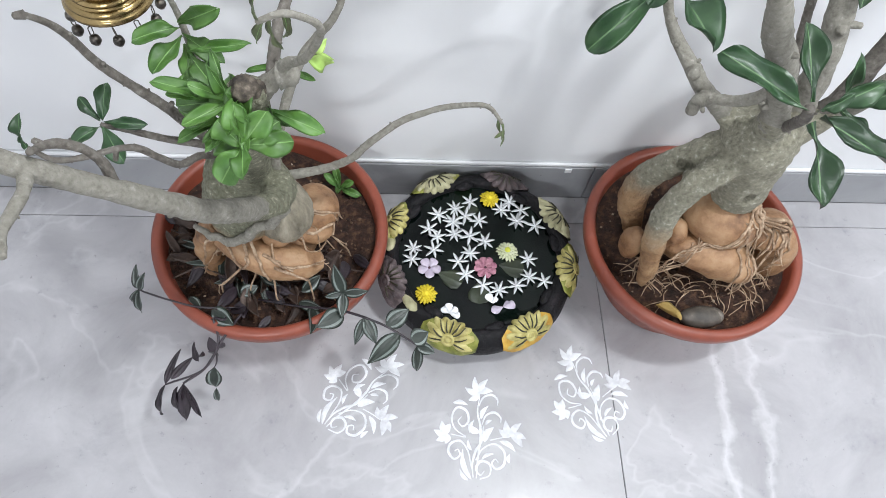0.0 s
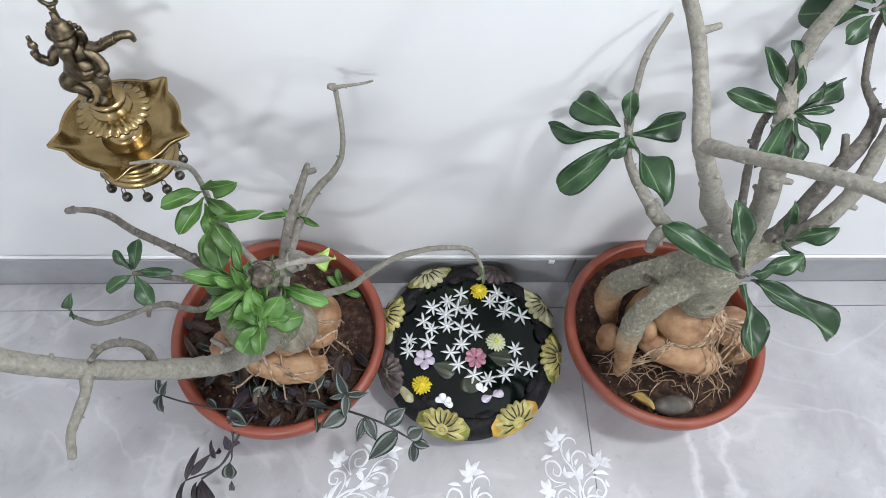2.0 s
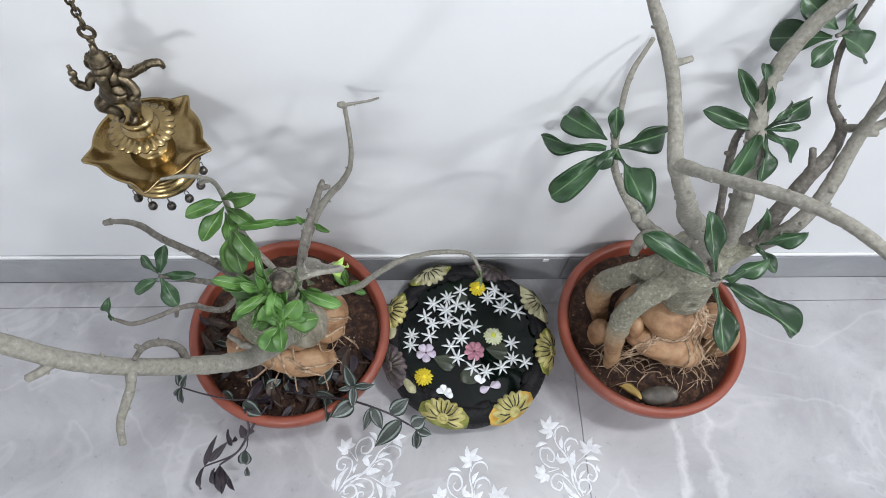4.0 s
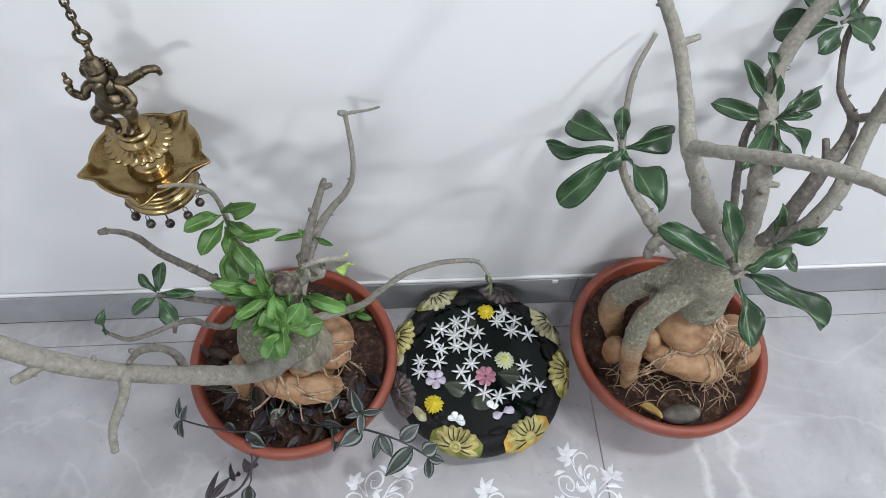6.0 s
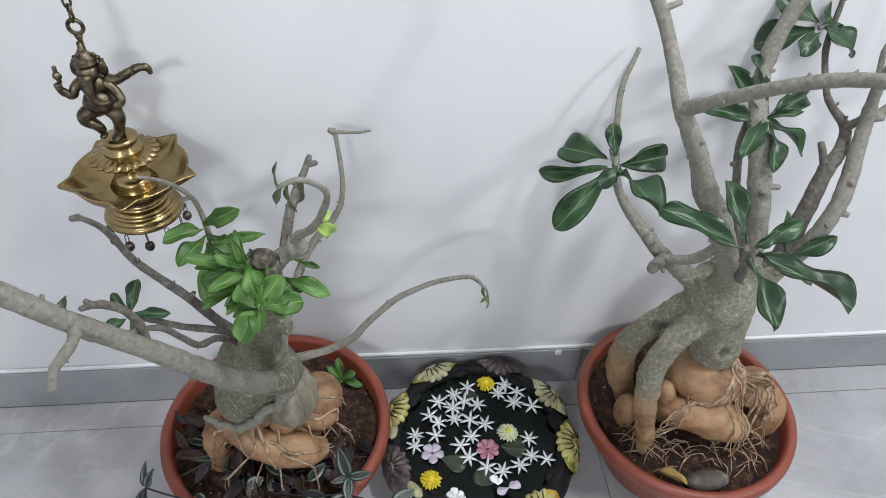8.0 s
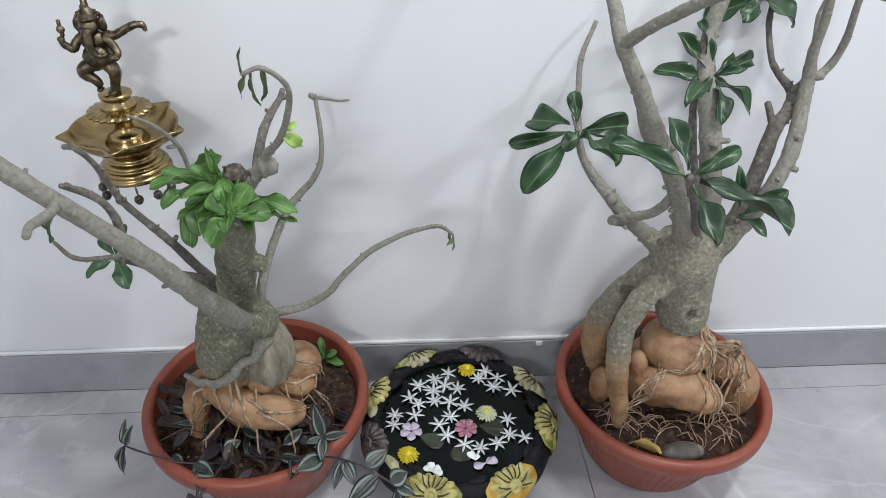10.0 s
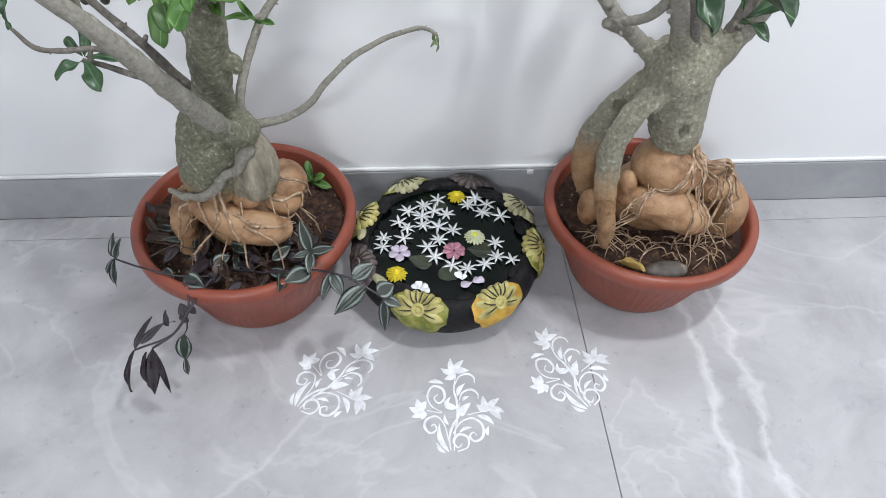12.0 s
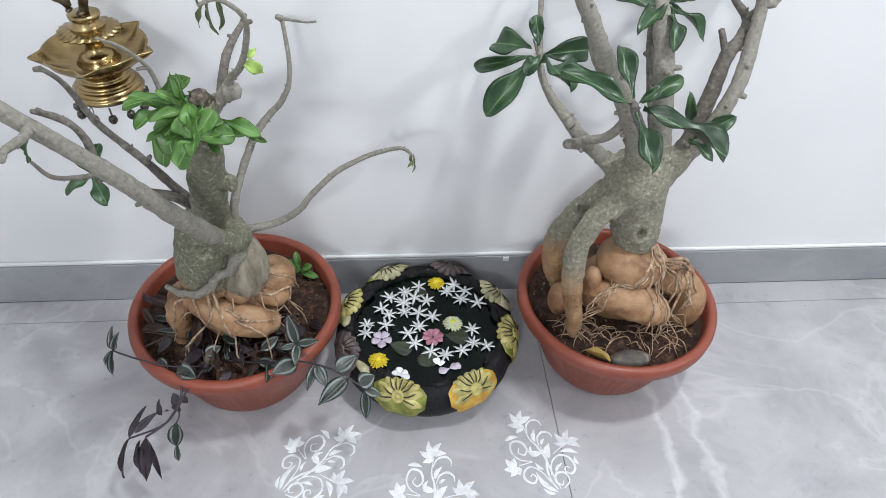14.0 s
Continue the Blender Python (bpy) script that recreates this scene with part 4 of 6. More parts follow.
STRANDS_L = [((-0.190, 0.588, 0.340), (-0.192, 0.575, 0.290), (-0.215, 0.570, 0.255), (-0.245, 0.575, 0.215), (-0.250, 0.572, 0.172)), ((-0.175, 0.585, 0.345), (-0.170, 0.565, 0.280), (-0.165, 0.560, 0.230), (-0.150, 0.555, 0.180)),
             ((-0.165, 0.588, 0.300), (-0.130, 0.570, 0.285), (-0.095, 0.580, 0.270), (-0.075, 0.600, 0.262)), ((-0.150, 0.570, 0.285), (-0.120, 0.565, 0.262), (-0.100, 0.570, 0.225), (-0.098, 0.560, 0.178)),
             ((-0.140, 0.640, 0.300), (-0.100, 0.640, 0.275), (-0.062, 0.660, 0.270), (-0.050, 0.650, 0.235), (-0.040, 0.645, 0.185)), ((-0.245, 0.620, 0.312), (-0.262, 0.615, 0.280), (-0.275, 0.610, 0.230), (-0.285, 0.610, 0.180)),
             ((-0.130, 0.668, 0.300), (-0.095, 0.668, 0.300), (-0.062, 0.680, 0.275), (-0.052, 0.690, 0.240)), ((-0.230, 0.610, 0.315), (-0.215, 0.590, 0.290), (-0.205, 0.578, 0.250), (-0.200, 0.570, 0.190))]
for k, base in enumerate(STRANDS_L):
    cling(plant_l, lobes_l, base, 0.0022, 40 + k)
    if k % 2 == 0:
        cling(plant_l, lobes_l, base, 0.0013, 60 + k, 0.010)
root_strands(plant_l, lobes_l, 5, 31, (-0.17, 0.655), 0.07, 0.115, 0.315, 0.18, -2.9, 0.2, 0.0014)
bm = bmesh.new()
tube(bm, [(-0.109, 0.540, 0.738), (-0.106, 0.532, 0.754), (-0.103, 0.525, 0.764)], [0.0185, 0.0155, 0.009], 8, 24, 0.35)
weather(bm, 0.0014, 170)
part("cut_stub", bm, CUT, trunk_l, "dry dark cut end of the trunk")
LA = [(-0.138, 0.562, 0.488), (-0.148, 0.522, 0.548), (-0.165, 0.481, 0.615), (-0.190, 0.449, 0.688), (-0.224, 0.425, 0.753), (-0.261, 0.408, 0.809), (-0.302, 0.400, 0.861), (-0.352, 0.403, 0.914), (-0.44, 0.40, 0.98)]
b_la = limb(plant_l, LA, [0.020, 0.0185, 0.0165, 0.0145, 0.0125, 0.0125, 0.0125, 0.012, 0.011], seg=14, rough=0.08, girth=0.80)
limb(b_la, [(-0.252, 0.409, 0.797), (-0.247, 0.388, 0.800), (-0.247, 0.365, 0.806), (-0.246, 0.345, 0.812), (-0.238, 0.324, 0.817)], [0.009, 0.0075, 0.007, 0.006, 0.0055], name="twig", girth=0.70)
limb(b_la, [(-0.212, 0.436, 0.728), (-0.216, 0.446, 0.752), (-0.225, 0.446, 0.775), (-0.236, 0.440, 0.790), (-0.242, 0.430, 0.801), (-0.243, 0.414, 0.814)], [0.008, 0.0068, 0.006, 0.006, 0.0055, 0.004], DARKTWIG, "twig", knobs=((4, (-0.7, 0.2, 0.5), 0.008, 0.003),), girth=0.70)
limb(b_la, [(-0.300, 0.400, 0.859), (-0.310, 0.388, 0.861), (-0.322, 0.378, 0.864)], [0.008, 0.007, 0.006], name="twig", girth=0.70)
b_lb = limb(plant_l, [(-0.175, 0.660, 0.475), (-0.200, 0.648, 0.505), (-0.246, 0.654, 0.569), (-0.279, 0.655, 0.612), (-0.298, 0.653, 0.642), (-0.307, 0.651, 0.667), (-0.312, 0.646, 0.694), (-0.318, 0.635, 0.724), (-0.328, 0.622, 0.748)], [0.014, 0.0115, 0.0095, 0.008, 0.0075, 0.007, 0.0065, 0.0055, 0.0045], DARKTWIG, knobs=((2, (0.5, -0.2, 0.8), 0.018, 0.004), (4, (0.4, -0.3, 0.8), 0.012, 0.003), (6, (0.4, -0.3, 0.8), 0.011, 0.003), (8, (-0.9, -0.3, 0.1), 0.010, 0.004)), girth=0.70)
b_lc = limb(plant_l, [(-0.180, 0.655, 0.480), (-0.215, 0.640, 0.515), (-0.262, 0.640, 0.526), (-0.300, 0.638, 0.545), (-0.328, 0.636, 0.556)], [0.010, 0.008, 0.007, 0.006, 0.005], DARKTWIG, girth=0.70)
b_lt = limb(plant_l, [(-0.188, 0.640, 0.485), (-0.208, 0.610, 0.533), (-0.223, 0.580, 0.556), (-0.236, 0.566, 0.590), (-0.252, 0.562, 0.613), (-0.270, 0.552, 0.625), (-0.296, 0.536, 0.632), (-0.319, 0.522, 0.645), (-0.333, 0.518, 0.672)], [0.008, 0.007, 0.0065, 0.006, 0.006, 0.0055, 0.005, 0.0045, 0.003], DARKTWIG, knobs=((5, (-0.2, -0.5, -0.8), 0.014, 0.003),), girth=0.70)
b_ld = limb(plant_l, [(-0.132, 0.635, 0.44), (-0.126, 0.655, 0.49), (-0.110, 0.708, 0.530), (-0.091, 0.748, 0.561), (-0.069, 0.772, 0.580), (-0.049, 0.784, 0.598), (-0.036, 0.796, 0.622), (-0.033, 0.815, 0.655), (-0.040, 0.845, 0.712)], [0.013, 0.0105, 0.0095, 0.0095, 0.0085, 0.0075, 0.0065, 0.0055, 0.005], knobs=((3, (-0.5, -0.8, 0.2), 0.02, 0.004),), girth=0.70)
limb(b_ld, [(-0.041, 0.845, 0.714), (-0.025, 0.856, 0.706), (-0.006, 0.868, 0.697), (0.011, 0.877, 0.694)], [0.005, 0.0035, 0.003, 0.0025], name="twig", knobs=((0, (-0.7, -0.3, 0.5), 0.010, 0.005),), girth=0.70)
b_le = limb(plant_l, [(-0.108, 0.545, 0.722), (-0.092, 0.548, 0.738), (-0.075, 0.550, 0.755), (-0.066, 0.546, 0.775), (-0.045, 0.525, 0.805), (-0.027, 0.501, 0.853), (-0.023, 0.482, 0.888), (-0.042, 0.466, 0.913), (-0.062, 0.462, 0.908)], [0.020, 0.0165, 0.0125, 0.0080, 0.0062, 0.0052, 0.0044, 0.0038, 0.003], knobs=((2, (0.9, 0.0, 0.15), 0.016, 0.012), (4, (0.6, 0.3, 0.2), 0.012, 0.003)), girth=0.70)
limb(plant_l, [(-0.084, 0.551, 0.742), (-0.080, 0.565, 0.765), (-0.074, 0.582, 0.788), (-0.066, 0.605, 0.800), (-0.058, 0.636, 0.806)], [0.0105, 0.009, 0.008, 0.007, 0.0055], DARKTWIG, knobs=((4, (0.3, 0.3, 0.8), 0.012, 0.0035), (4, (0.9, 0.2, 0.1), 0.012, 0.0035), (3, (-0.7, 0, 0.5), 0.008, 0.003)), girth=0.70)
LF = [(-0.135, 0.645, 0.425), (-0.112, 0.652, 0.428), (-0.067, 0.660, 0.434), (-0.027, 0.660, 0.460), (-0.001, 0.664, 0.492), (0.041, 0.672, 0.531), (0.075, 0.672, 0.553), (0.102, 0.669, 0.569), (0.140, 0.660, 0.586), (0.156, 0.650, 0.590), (0.166, 0.622, 0.598)]
b_lf = limb(plant_l, LF, [0.013, 0.011, 0.009, 0.008, 0.0075, 0.007, 0.0062, 0.0058, 0.005, 0.0042, 0.003], rough=0.07, girth=0.70)
b_lg = limb(plant_l, [(-0.165, 0.675, 0.50), (-0.190, 0.690, 0.545), (-0.214, 0.712, 0.598), (-0.221, 0.725, 0.637), (-0.225, 0.728, 0.668), (-0.229, 0.722, 0.695), (-0.238, 0.710, 0.720), (-0.252, 0.694, 0.745), (-0.270, 0.676, 0.765)], [0.009, 0.008, 0.0075, 0.007, 0.006, 0.0055, 0.005, 0.0045, 0.003], knobs=((5, (-0.8, -0.3, 0.0), 0.016, 0.003),), girth=0.60)
limb(trunk_l, [(-0.120, 0.548, 0.695), (-0.112, 0.515, 0.715), (-0.107, 0.490, 0.728)], [0.010, 0.008, 0.006], name="leaf_shoot", seg=8)
ROSETTE = (-0.107, 0.486, 0.729)
for tip, up, wd, k in (
        ((-0.11, 0.53, 0.764), (0, -0.9, 0.5), 0.027, 0), ((-0.129, 0.54, 0.766), (-0.2, -0.8, 0.5), 0.026, 1), ((-0.128, 0.495, 0.751), (-0.3, -0.7, 0.7), 0.027, 0), ((-0.145, 0.5, 0.722), (-0.4, -0.6, 0.6), 0.029, 1), ((-0.103, 0.45, 0.737), (0, -0.8, 0.6), 0.020, 0), ((-0.128, 0.455, 0.714), (-0.2, -0.8, 0.6), 0.029, 1),
        ((-0.074, 0.505, 0.741), (0.2, -0.7, 0.7), 0.029, 0), ((-0.072, 0.53, 0.719), (0.3, -0.8, 0.4), 0.029, 1), ((-0.061, 0.49, 0.731), (0.3, -0.6, 0.7), 0.026, 0), ((-0.083, 0.5, 0.759), (0.1, -0.8, 0.6), 0.026, 0), ((-0.113, 0.5, 0.767), (-0.1, -0.7, 0.7), 0.023, 1)):
    put_leaf(trunk_l, ROSETTE, tip, up, wd, ROUND[k])
rng = random.Random(12)
for k in range(16):
    a = rng.uniform(3.3, 6.1)
    z = rng.uniform(0.690, 0.755)
    p = Vector((-0.112 + 0.024 * math.cos(a), 0.532 + (0.755 - z) * 0.36 + 0.024 * math.sin(a), z))
    d = Vector((math.cos(a), math.sin(a), rng.uniform(0.0, 1.0))).normalized() * rng.uniform(0.028, 0.055)
    put_leaf(trunk_l, p, p + d, (0, -0.4, 0.9), rng.uniform(0.010, 0.019), FRESH[k % 2])
for base, tip, up, wd, k in (
        ((-0.222, 0.722, 0.645), (-0.177, 0.690, 0.692), (-0.3, -0.8, 0.4), 0.026, 0), ((-0.222, 0.720, 0.640), (-0.262, 0.690, 0.660), (-0.1, -0.5, 0.85), 0.024, 1),
        ((-0.222, 0.715, 0.630), (-0.245, 0.660, 0.640), (-0.1, -0.5, 0.85), 0.028, 0), ((-0.220, 0.715, 0.632), (-0.180, 0.680, 0.640), (0.1, -0.5, 0.85), 0.024, 1),
        ((-0.222, 0.712, 0.620), (-0.205, 0.660, 0.620), (0.1, -0.6, 0.8), 0.024, 0), ((-0.200, 0.665, 0.650), (-0.170, 0.620, 0.655), (0.1, -0.6, 0.8), 0.030, 1), ((-0.205, 0.670, 0.640), (-0.190, 0.610, 0.625), (0, -0.6, 0.8), 0.034, 0), ((-0.205, 0.675, 0.630), (-0.215, 0.620, 0.600), (-0.1, -0.7, 0.7), 0.030, 1), ((-0.200, 0.668, 0.655), (-0.145, 0.650, 0.690), (0.1, -0.6, 0.8), 0.014, 1)):
    put_leaf(b_lg, base, tip, up, wd, FRESH[k])
for base, tip, up, wd, k in (
        ((-0.325, 0.634, 0.555), (-0.300, 0.592, 0.545), (0, -0.4, 0.9), 0.034, 0), ((-0.327, 0.634, 0.556), (-0.362, 0.610, 0.556), (0, -0.4, 0.9), 0.024, 1),
        ((-0.325, 0.640, 0.560), (-0.315, 0.660, 0.600), (0, -0.8, 0.5), 0.026, 0), ((-0.322, 0.638, 0.558), (-0.280, 0.628, 0.572), (0, -0.5, 0.8), 0.020, 1), ((-0.328, 0.640, 0.560), (-0.348, 0.650, 0.585), (0, -0.6, 0.8), 0.018, 1)):
    put_leaf(b_lc, base, tip, up, wd, LEAVES[k])
put_leaf(b_lt, (-0.334, 0.518, 0.672), (-0.337, 0.520, 0.708), (-0.5, -0.7, 0.2), 0.016, LEAVES[1])
put_leaf(b_ld, (-0.100, 0.735, 0.562), (-0.150, 0.715, 0.580), (0, -0.5, 0.8), 0.010, FRESH[1])
put_leaf(b_ld, (-0.100, 0.732, 0.560), (-0.112, 0.705, 0.600), (0, -0.7, 0.5), 0.010, FRESH[0])
put_leaf(b_ld, (-0.100, 0.730, 0.558), (-0.075, 0.705, 0.575), (0, -0.6, 0.7), 0.010, FRESH[0])
for base, tip, up, wd in (((0.165, 0.624, 0.598), (0.169, 0.600, 0.602), (0.6, -0.3, 0.6), 0.006), ((0.166, 0.622, 0.597), (0.172, 0.598, 0.588), (0.8, -0.2, 0.2), 0.007), ((0.162, 0.632, 0.596), (0.162, 0.612, 0.590), (-0.6, -0.4, 0.5), 0.005), ((0.168, 0.610, 0.600), (0.156, 0.604, 0.590), (-0.2, -0.7, 0.5), 0.005)):
    put_leaf(b_lf, base, tip, up, wd, SHRIVELLED, "shrivelled grey-green tip leaf")
put_leaf(b_le, (-0.040, 0.518, 0.815), (-0.016, 0.530, 0.790), (0.2, -0.8, 0.4), 0.016, CRUMPLED, "pale crumpled young leaf")
put_leaf(b_le, (-0.036, 0.520, 0.818), (-0.024, 0.524, 0.828), (0.2, -0.7, 0.5), 0.010, CRUMPLED)
for base, tip, up, wd in (((-0.052, 0.466, 0.912), (-0.062, 0.470, 0.872), (-0.9, -0.3, 0.1), 0.009), ((-0.044, 0.468, 0.912), (-0.040, 0.478, 0.868), (0.7, -0.6, 0.1), 0.007), ((-0.060, 0.462, 0.908), (-0.066, 0.458, 0.934), (-0.8, -0.4, 0.1), 0.006), ((-0.057, 0.463, 0.908), (-0.072, 0.462, 0.884), (-0.6, -0.6, 0.2), 0.008)):
    put_leaf(b_le, base, tip, up, wd, SHRIVELLED, "curled dull green young leaf")
for k, (dx, dy, dz, wd) in enumerate(((-0.030, -0.012, 0.030, 0.012), (-0.012, -0.018, 0.042, 0.010), (-0.045, 0.010, 0.012, 0.013), (-0.022, 0.022, 0.036, 0.009), (0.012, -0.030, 0.012, 0.014), (-0.060, -0.006, -0.004, 0.015), (-0.038, -0.034, 0.010, 0.015))):
    put_leaf(trunk_l, (-0.115, 0.524, 0.748), (-0.115 + dx, 0.524 + dy, 0.748 + dz), (-0.2, -0.6, 0.7), wd, FRESH[k % 2])
# small weed in the back of the pot
weed = thing("weed_seedling", "small green weed growing in the back of the pot", "plant")
for k, (dx, dy, dz) in enumerate(((0.02, 0.0, 0.02), (-0.022, 0.01, 0.024), (0.0, -0.02, 0.03), (0.03, -0.02, 0.012), (-0.008, 0.02, 0.035))):
    put_leaf(weed, (-0.065, 0.790, 0.175), (-0.065 + dx, 0.790 + dy, 0.180 + dz), (0, -0.4, 0.9), 0.015, FRESH[k % 2])

# --- trailing vine in the west pot ---
vine = thing("trailing_vine", "trailing purple and silver striped vine spilling over the pot rim", "plant")
STRIPED = [leaf_mesh("striped_leaf", [VINE_GREEN, VINE_DARK, VINE_SILVER], lance, 0.10, 0.18, 0.02, nx=4, stripes=True), leaf_mesh("striped_leaf_bent", [VINE_GREEN, VINE_DARK, VINE_SILVER], lance, 0.25, 0.22, 0.03, nx=4, stripes=True)]
PURPLE = [leaf_mesh("purple_leaf", [VINE_DARK, VINE_DARK], lance, 0.15, 0.12, 0.02), leaf_mesh("purple_leaf_bent", [VINE_DARK, VINE_DARK], lance, 0.28, 0.16, 0.03)]
DRY = [leaf_mesh("dry_leaf", [VINE_DRY, VINE_DRY], lance, 0.2, 0.40, 0.06), leaf_mesh("dry_leaf_bent", [VINE_DRY, VINE_DRY], lance, -0.2, 0.5, 0.06)]
SOIL_L = LZ - 0.026


def stem(pts, r=0.0022, mat=None):
    bm = bmesh.new()
    tube(bm, pts, [r, r, r * 0.8], 5, 7, 0.1)
    return part("stem", bm, mat or VINE_DARK, vine)


s1 = stem([(-0.19, 0.56, SOIL_L + 0.01), (-0.12, 0.545, SOIL_L + 0.018), (-0.06, 0.532, 0.214), (-0.015, 0.516, 0.224), (0.025, 0.500, 0.222), (0.055, 0.485, 0.212), (0.078, 0.474, 0.200)])
for base, tip, up, wd, k in (
        ((-0.045, 0.527, 0.217), (-0.083, 0.494, 0.231), (0, -0.5, 0.85), 0.034, 0), ((-0.010, 0.514, 0.224), (0.010, 0.474, 0.212), (0.2, -0.5, 0.85), 0.024, 0),
        ((-0.010, 0.514, 0.224), (-0.026, 0.472, 0.208), (-0.1, -0.5, 0.85), 0.017, 1), ((0.025, 0.500, 0.222), (0.062, 0.526, 0.232), (0, -0.4, 0.9), 0.032, 0),
        ((0.048, 0.490, 0.216), (-0.003, 0.442, 0.208), (-0.2, -0.5, 0.85), 0.032, 0), ((0.066, 0.480, 0.206), (0.094, 0.492, 0.216), (0.1, -0.5, 0.85), 0.034, 0),
        ((0.076, 0.475, 0.200), (0.078, 0.438, 0.152), (0.1, -0.8, 0.5), 0.020, 1), ((0.076, 0.475, 0.200), (0.106, 0.465, 0.192), (0.1, -0.5, 0.85), 0.020, 0)):
    put_leaf(vine, base, tip, up, wd, STRIPED[k])
s2 = stem([(-0.05, 0.570, SOIL_L + 0.005), (-0.048, 0.560, 0.215), (-0.045, 0.552, 0.235)], 0.002)
for tip, wd in (((-0.058, 0.572, 0.290), 0.024), ((-0.005, 0.548, 0.250), 0.018), ((-0.046, 0.512, 0.228), 0.020), ((-0.075, 0.545, 0.232), 0.014)):
    put_leaf(vine, (-0.045, 0.552, 0.236), tip, (0, -0.7, 0.7), wd, STRIPED[0])
put_leaf(vine, (-0.10, 0.545, 0.185), (-0.088, 0.500, 0.215), (0.4, -0.5, 0.7), 0.028, STRIPED[1])
s3 = stem([(-0.205, 0.555, SOIL_L + 0.012), (-0.205, 0.520, 0.209), (-0.212, 0.524, 0.205), (-0.237, 0.493, 0.19), (-0.251, 0.473, 0.175), (-0.271, 0.447, 0.16), (-0.303, 0.427, 0.15)], 0.0024)
s3b = stem([(-0.235, 0.545, SOIL_L + 0.010), (-0.236, 0.515, 0.209), (-0.254, 0.518, 0.205), (-0.247, 0.485, 0.185), (-0.271, 0.447, 0.16), (-0.331, 0.425, 0.15)], 0.0022)
for base, tip, up, wd, k in (
        ((-0.331, 0.425, 0.15), (-0.313, 0.476, 0.175), (-0.3, -0.6, 0.7), 0.0132, 0),
        ((-0.331, 0.425, 0.15), (-0.366, 0.381, 0.085), (-0.5, -0.6, 0.4), 0.0115, 1),
        ((-0.322, 0.432, 0.155), (-0.29, 0.465, 0.17), (-0.3, -0.6, 0.7), 0.0149, 0),
        ((-0.312, 0.422, 0.148), (-0.333, 0.385, 0.088), (-0.5, -0.6, 0.4), 0.0132, 1),
        ((-0.303, 0.427, 0.15), (-0.31, 0.374, 0.082), (0.1, -0.8, 0.4), 0.0231, 0),
        ((-0.303, 0.427, 0.15), (-0.278, 0.374, 0.085), (0.4, -0.7, 0.4), 0.0107, 1),
        ((-0.31, 0.419, 0.14), (-0.324, 0.391, 0.085), (-0.2, -0.7, 0.5), 0.0149, 1),
        ((-0.279, 0.459, 0.165), (-0.295, 0.486, 0.175), (-0.4, -0.6, 0.6), 0.0149, 1),
        ((-0.277, 0.466, 0.168), (-0.278, 0.478, 0.15), (0.1, -0.8, 0.4), 0.0115, 0),
        ((-0.251, 0.473, 0.175), (-0.266, 0.491, 0.185), (-0.2, -0.6, 0.7), 0.0198, 1),
        ((-0.251, 0.473, 0.175), (-0.266, 0.474, 0.15), (0, -0.8, 0.4), 0.0181, 0),
        ((-0.247, 0.485, 0.185), (-0.238, 0.48, 0.165), (0.4, -0.6, 0.5), 0.0115, 1),
        ((-0.254, 0.518, 0.205), (-0.261, 0.503, 0.19), (-0.3, -0.7, 0.5), 0.0165, 0)):
    put_leaf(vine, base, tip, up, wd, PURPLE[k])
s3c = stem([(-0.251, 0.473, 0.175), (-0.253, 0.462, 0.155), (-0.258, 0.453, 0.148)], 0.0013)
put_leaf(vine, (-0.258, 0.455, 0.148), (-0.264, 0.425, 0.105), (0.1, -0.8, 0.5), 0.027, STRIPED[1])
put_leaf(vine, (-0.257, 0.428, 0.12), (-0.26, 0.408, 0.085), (0.1, -0.8, 0.4), 0.011, STRIPED[1])
s4 = stem([(-0.22, 0.545, SOIL_L + 0.01), (-0.28, 0.540, 0.200), (-0.33, 0.548, 0.213), (-0.362, 0.556, 0.222), (-0.374, 0.560, 0.226)], 0.0018)
for tip, wd in (((-0.398, 0.545, 0.196), 0.010), ((-0.385, 0.530, 0.180), 0.014), ((-0.375, 0.580, 0.262), 0.016), ((-0.360, 0.565, 0.262), 0.016)):
    put_leaf(vine, (-0.372, 0.560, 0.226), tip, (-0.2, -0.7, 0.6), wd, STRIPED[1])
put_leaf(vine, (-0.26, 0.535, 0.200), (-0.222, 0.505, 0.212), (0, -0.5, 0.85), 0.032, STRIPED[0])
put_leaf(vine, (-0.30, 0.560, 0.196), (-0.283, 0.540, 0.190), (0, -0.5, 0.85), 0.02, STRIPED[1])
put_leaf(vine, (-0.245, 0.735, 0.215), (-0.300, 0.735, 0.225), (0, -0.3, 0.9), 0.024, DRY[1])
rng = random.Random(77)
for k in range(64):
    a = rng.uniform(3.0, 6.1)
    q = rng.uniform(0.07, 0.168)
    p = Vector((LX + q * math.cos(a), LY + q * math.sin(a), SOIL_L + rng.uniform(0.004, 0.022)))
    b = rng.uniform(0, 6.283)
    d = Vector((math.cos(b), math.sin(b), rng.uniform(-0.1, 0.5))) * rng.uniform(0.026, 0.058)
    put_leaf(vine, p, p + d, (rng.uniform(-0.5, 0.5), -0.6, 0.7), rng.uniform(0.013, 0.025), rng.choice(DRY + DRY + PURPLE + STRIPED[:1]))
for k in range(9):
    a = rng.uniform(3.2, 5.9)
    q = rng.uniform(0.09, 0.16)
    p = Vector((LX + q * math.cos(a), LY + q * math.sin(a), SOIL_L + 0.008))
    b = rng.uniform(-0.6, 0.6)
    d = Vector((math.cos(b), math.sin(b), 0.05)) * rng.uniform(0.03, 0.06)
    stem([p - d, p + Vector((0, 0, 0.008)), p + d], 0.0017, VINE_DRY)

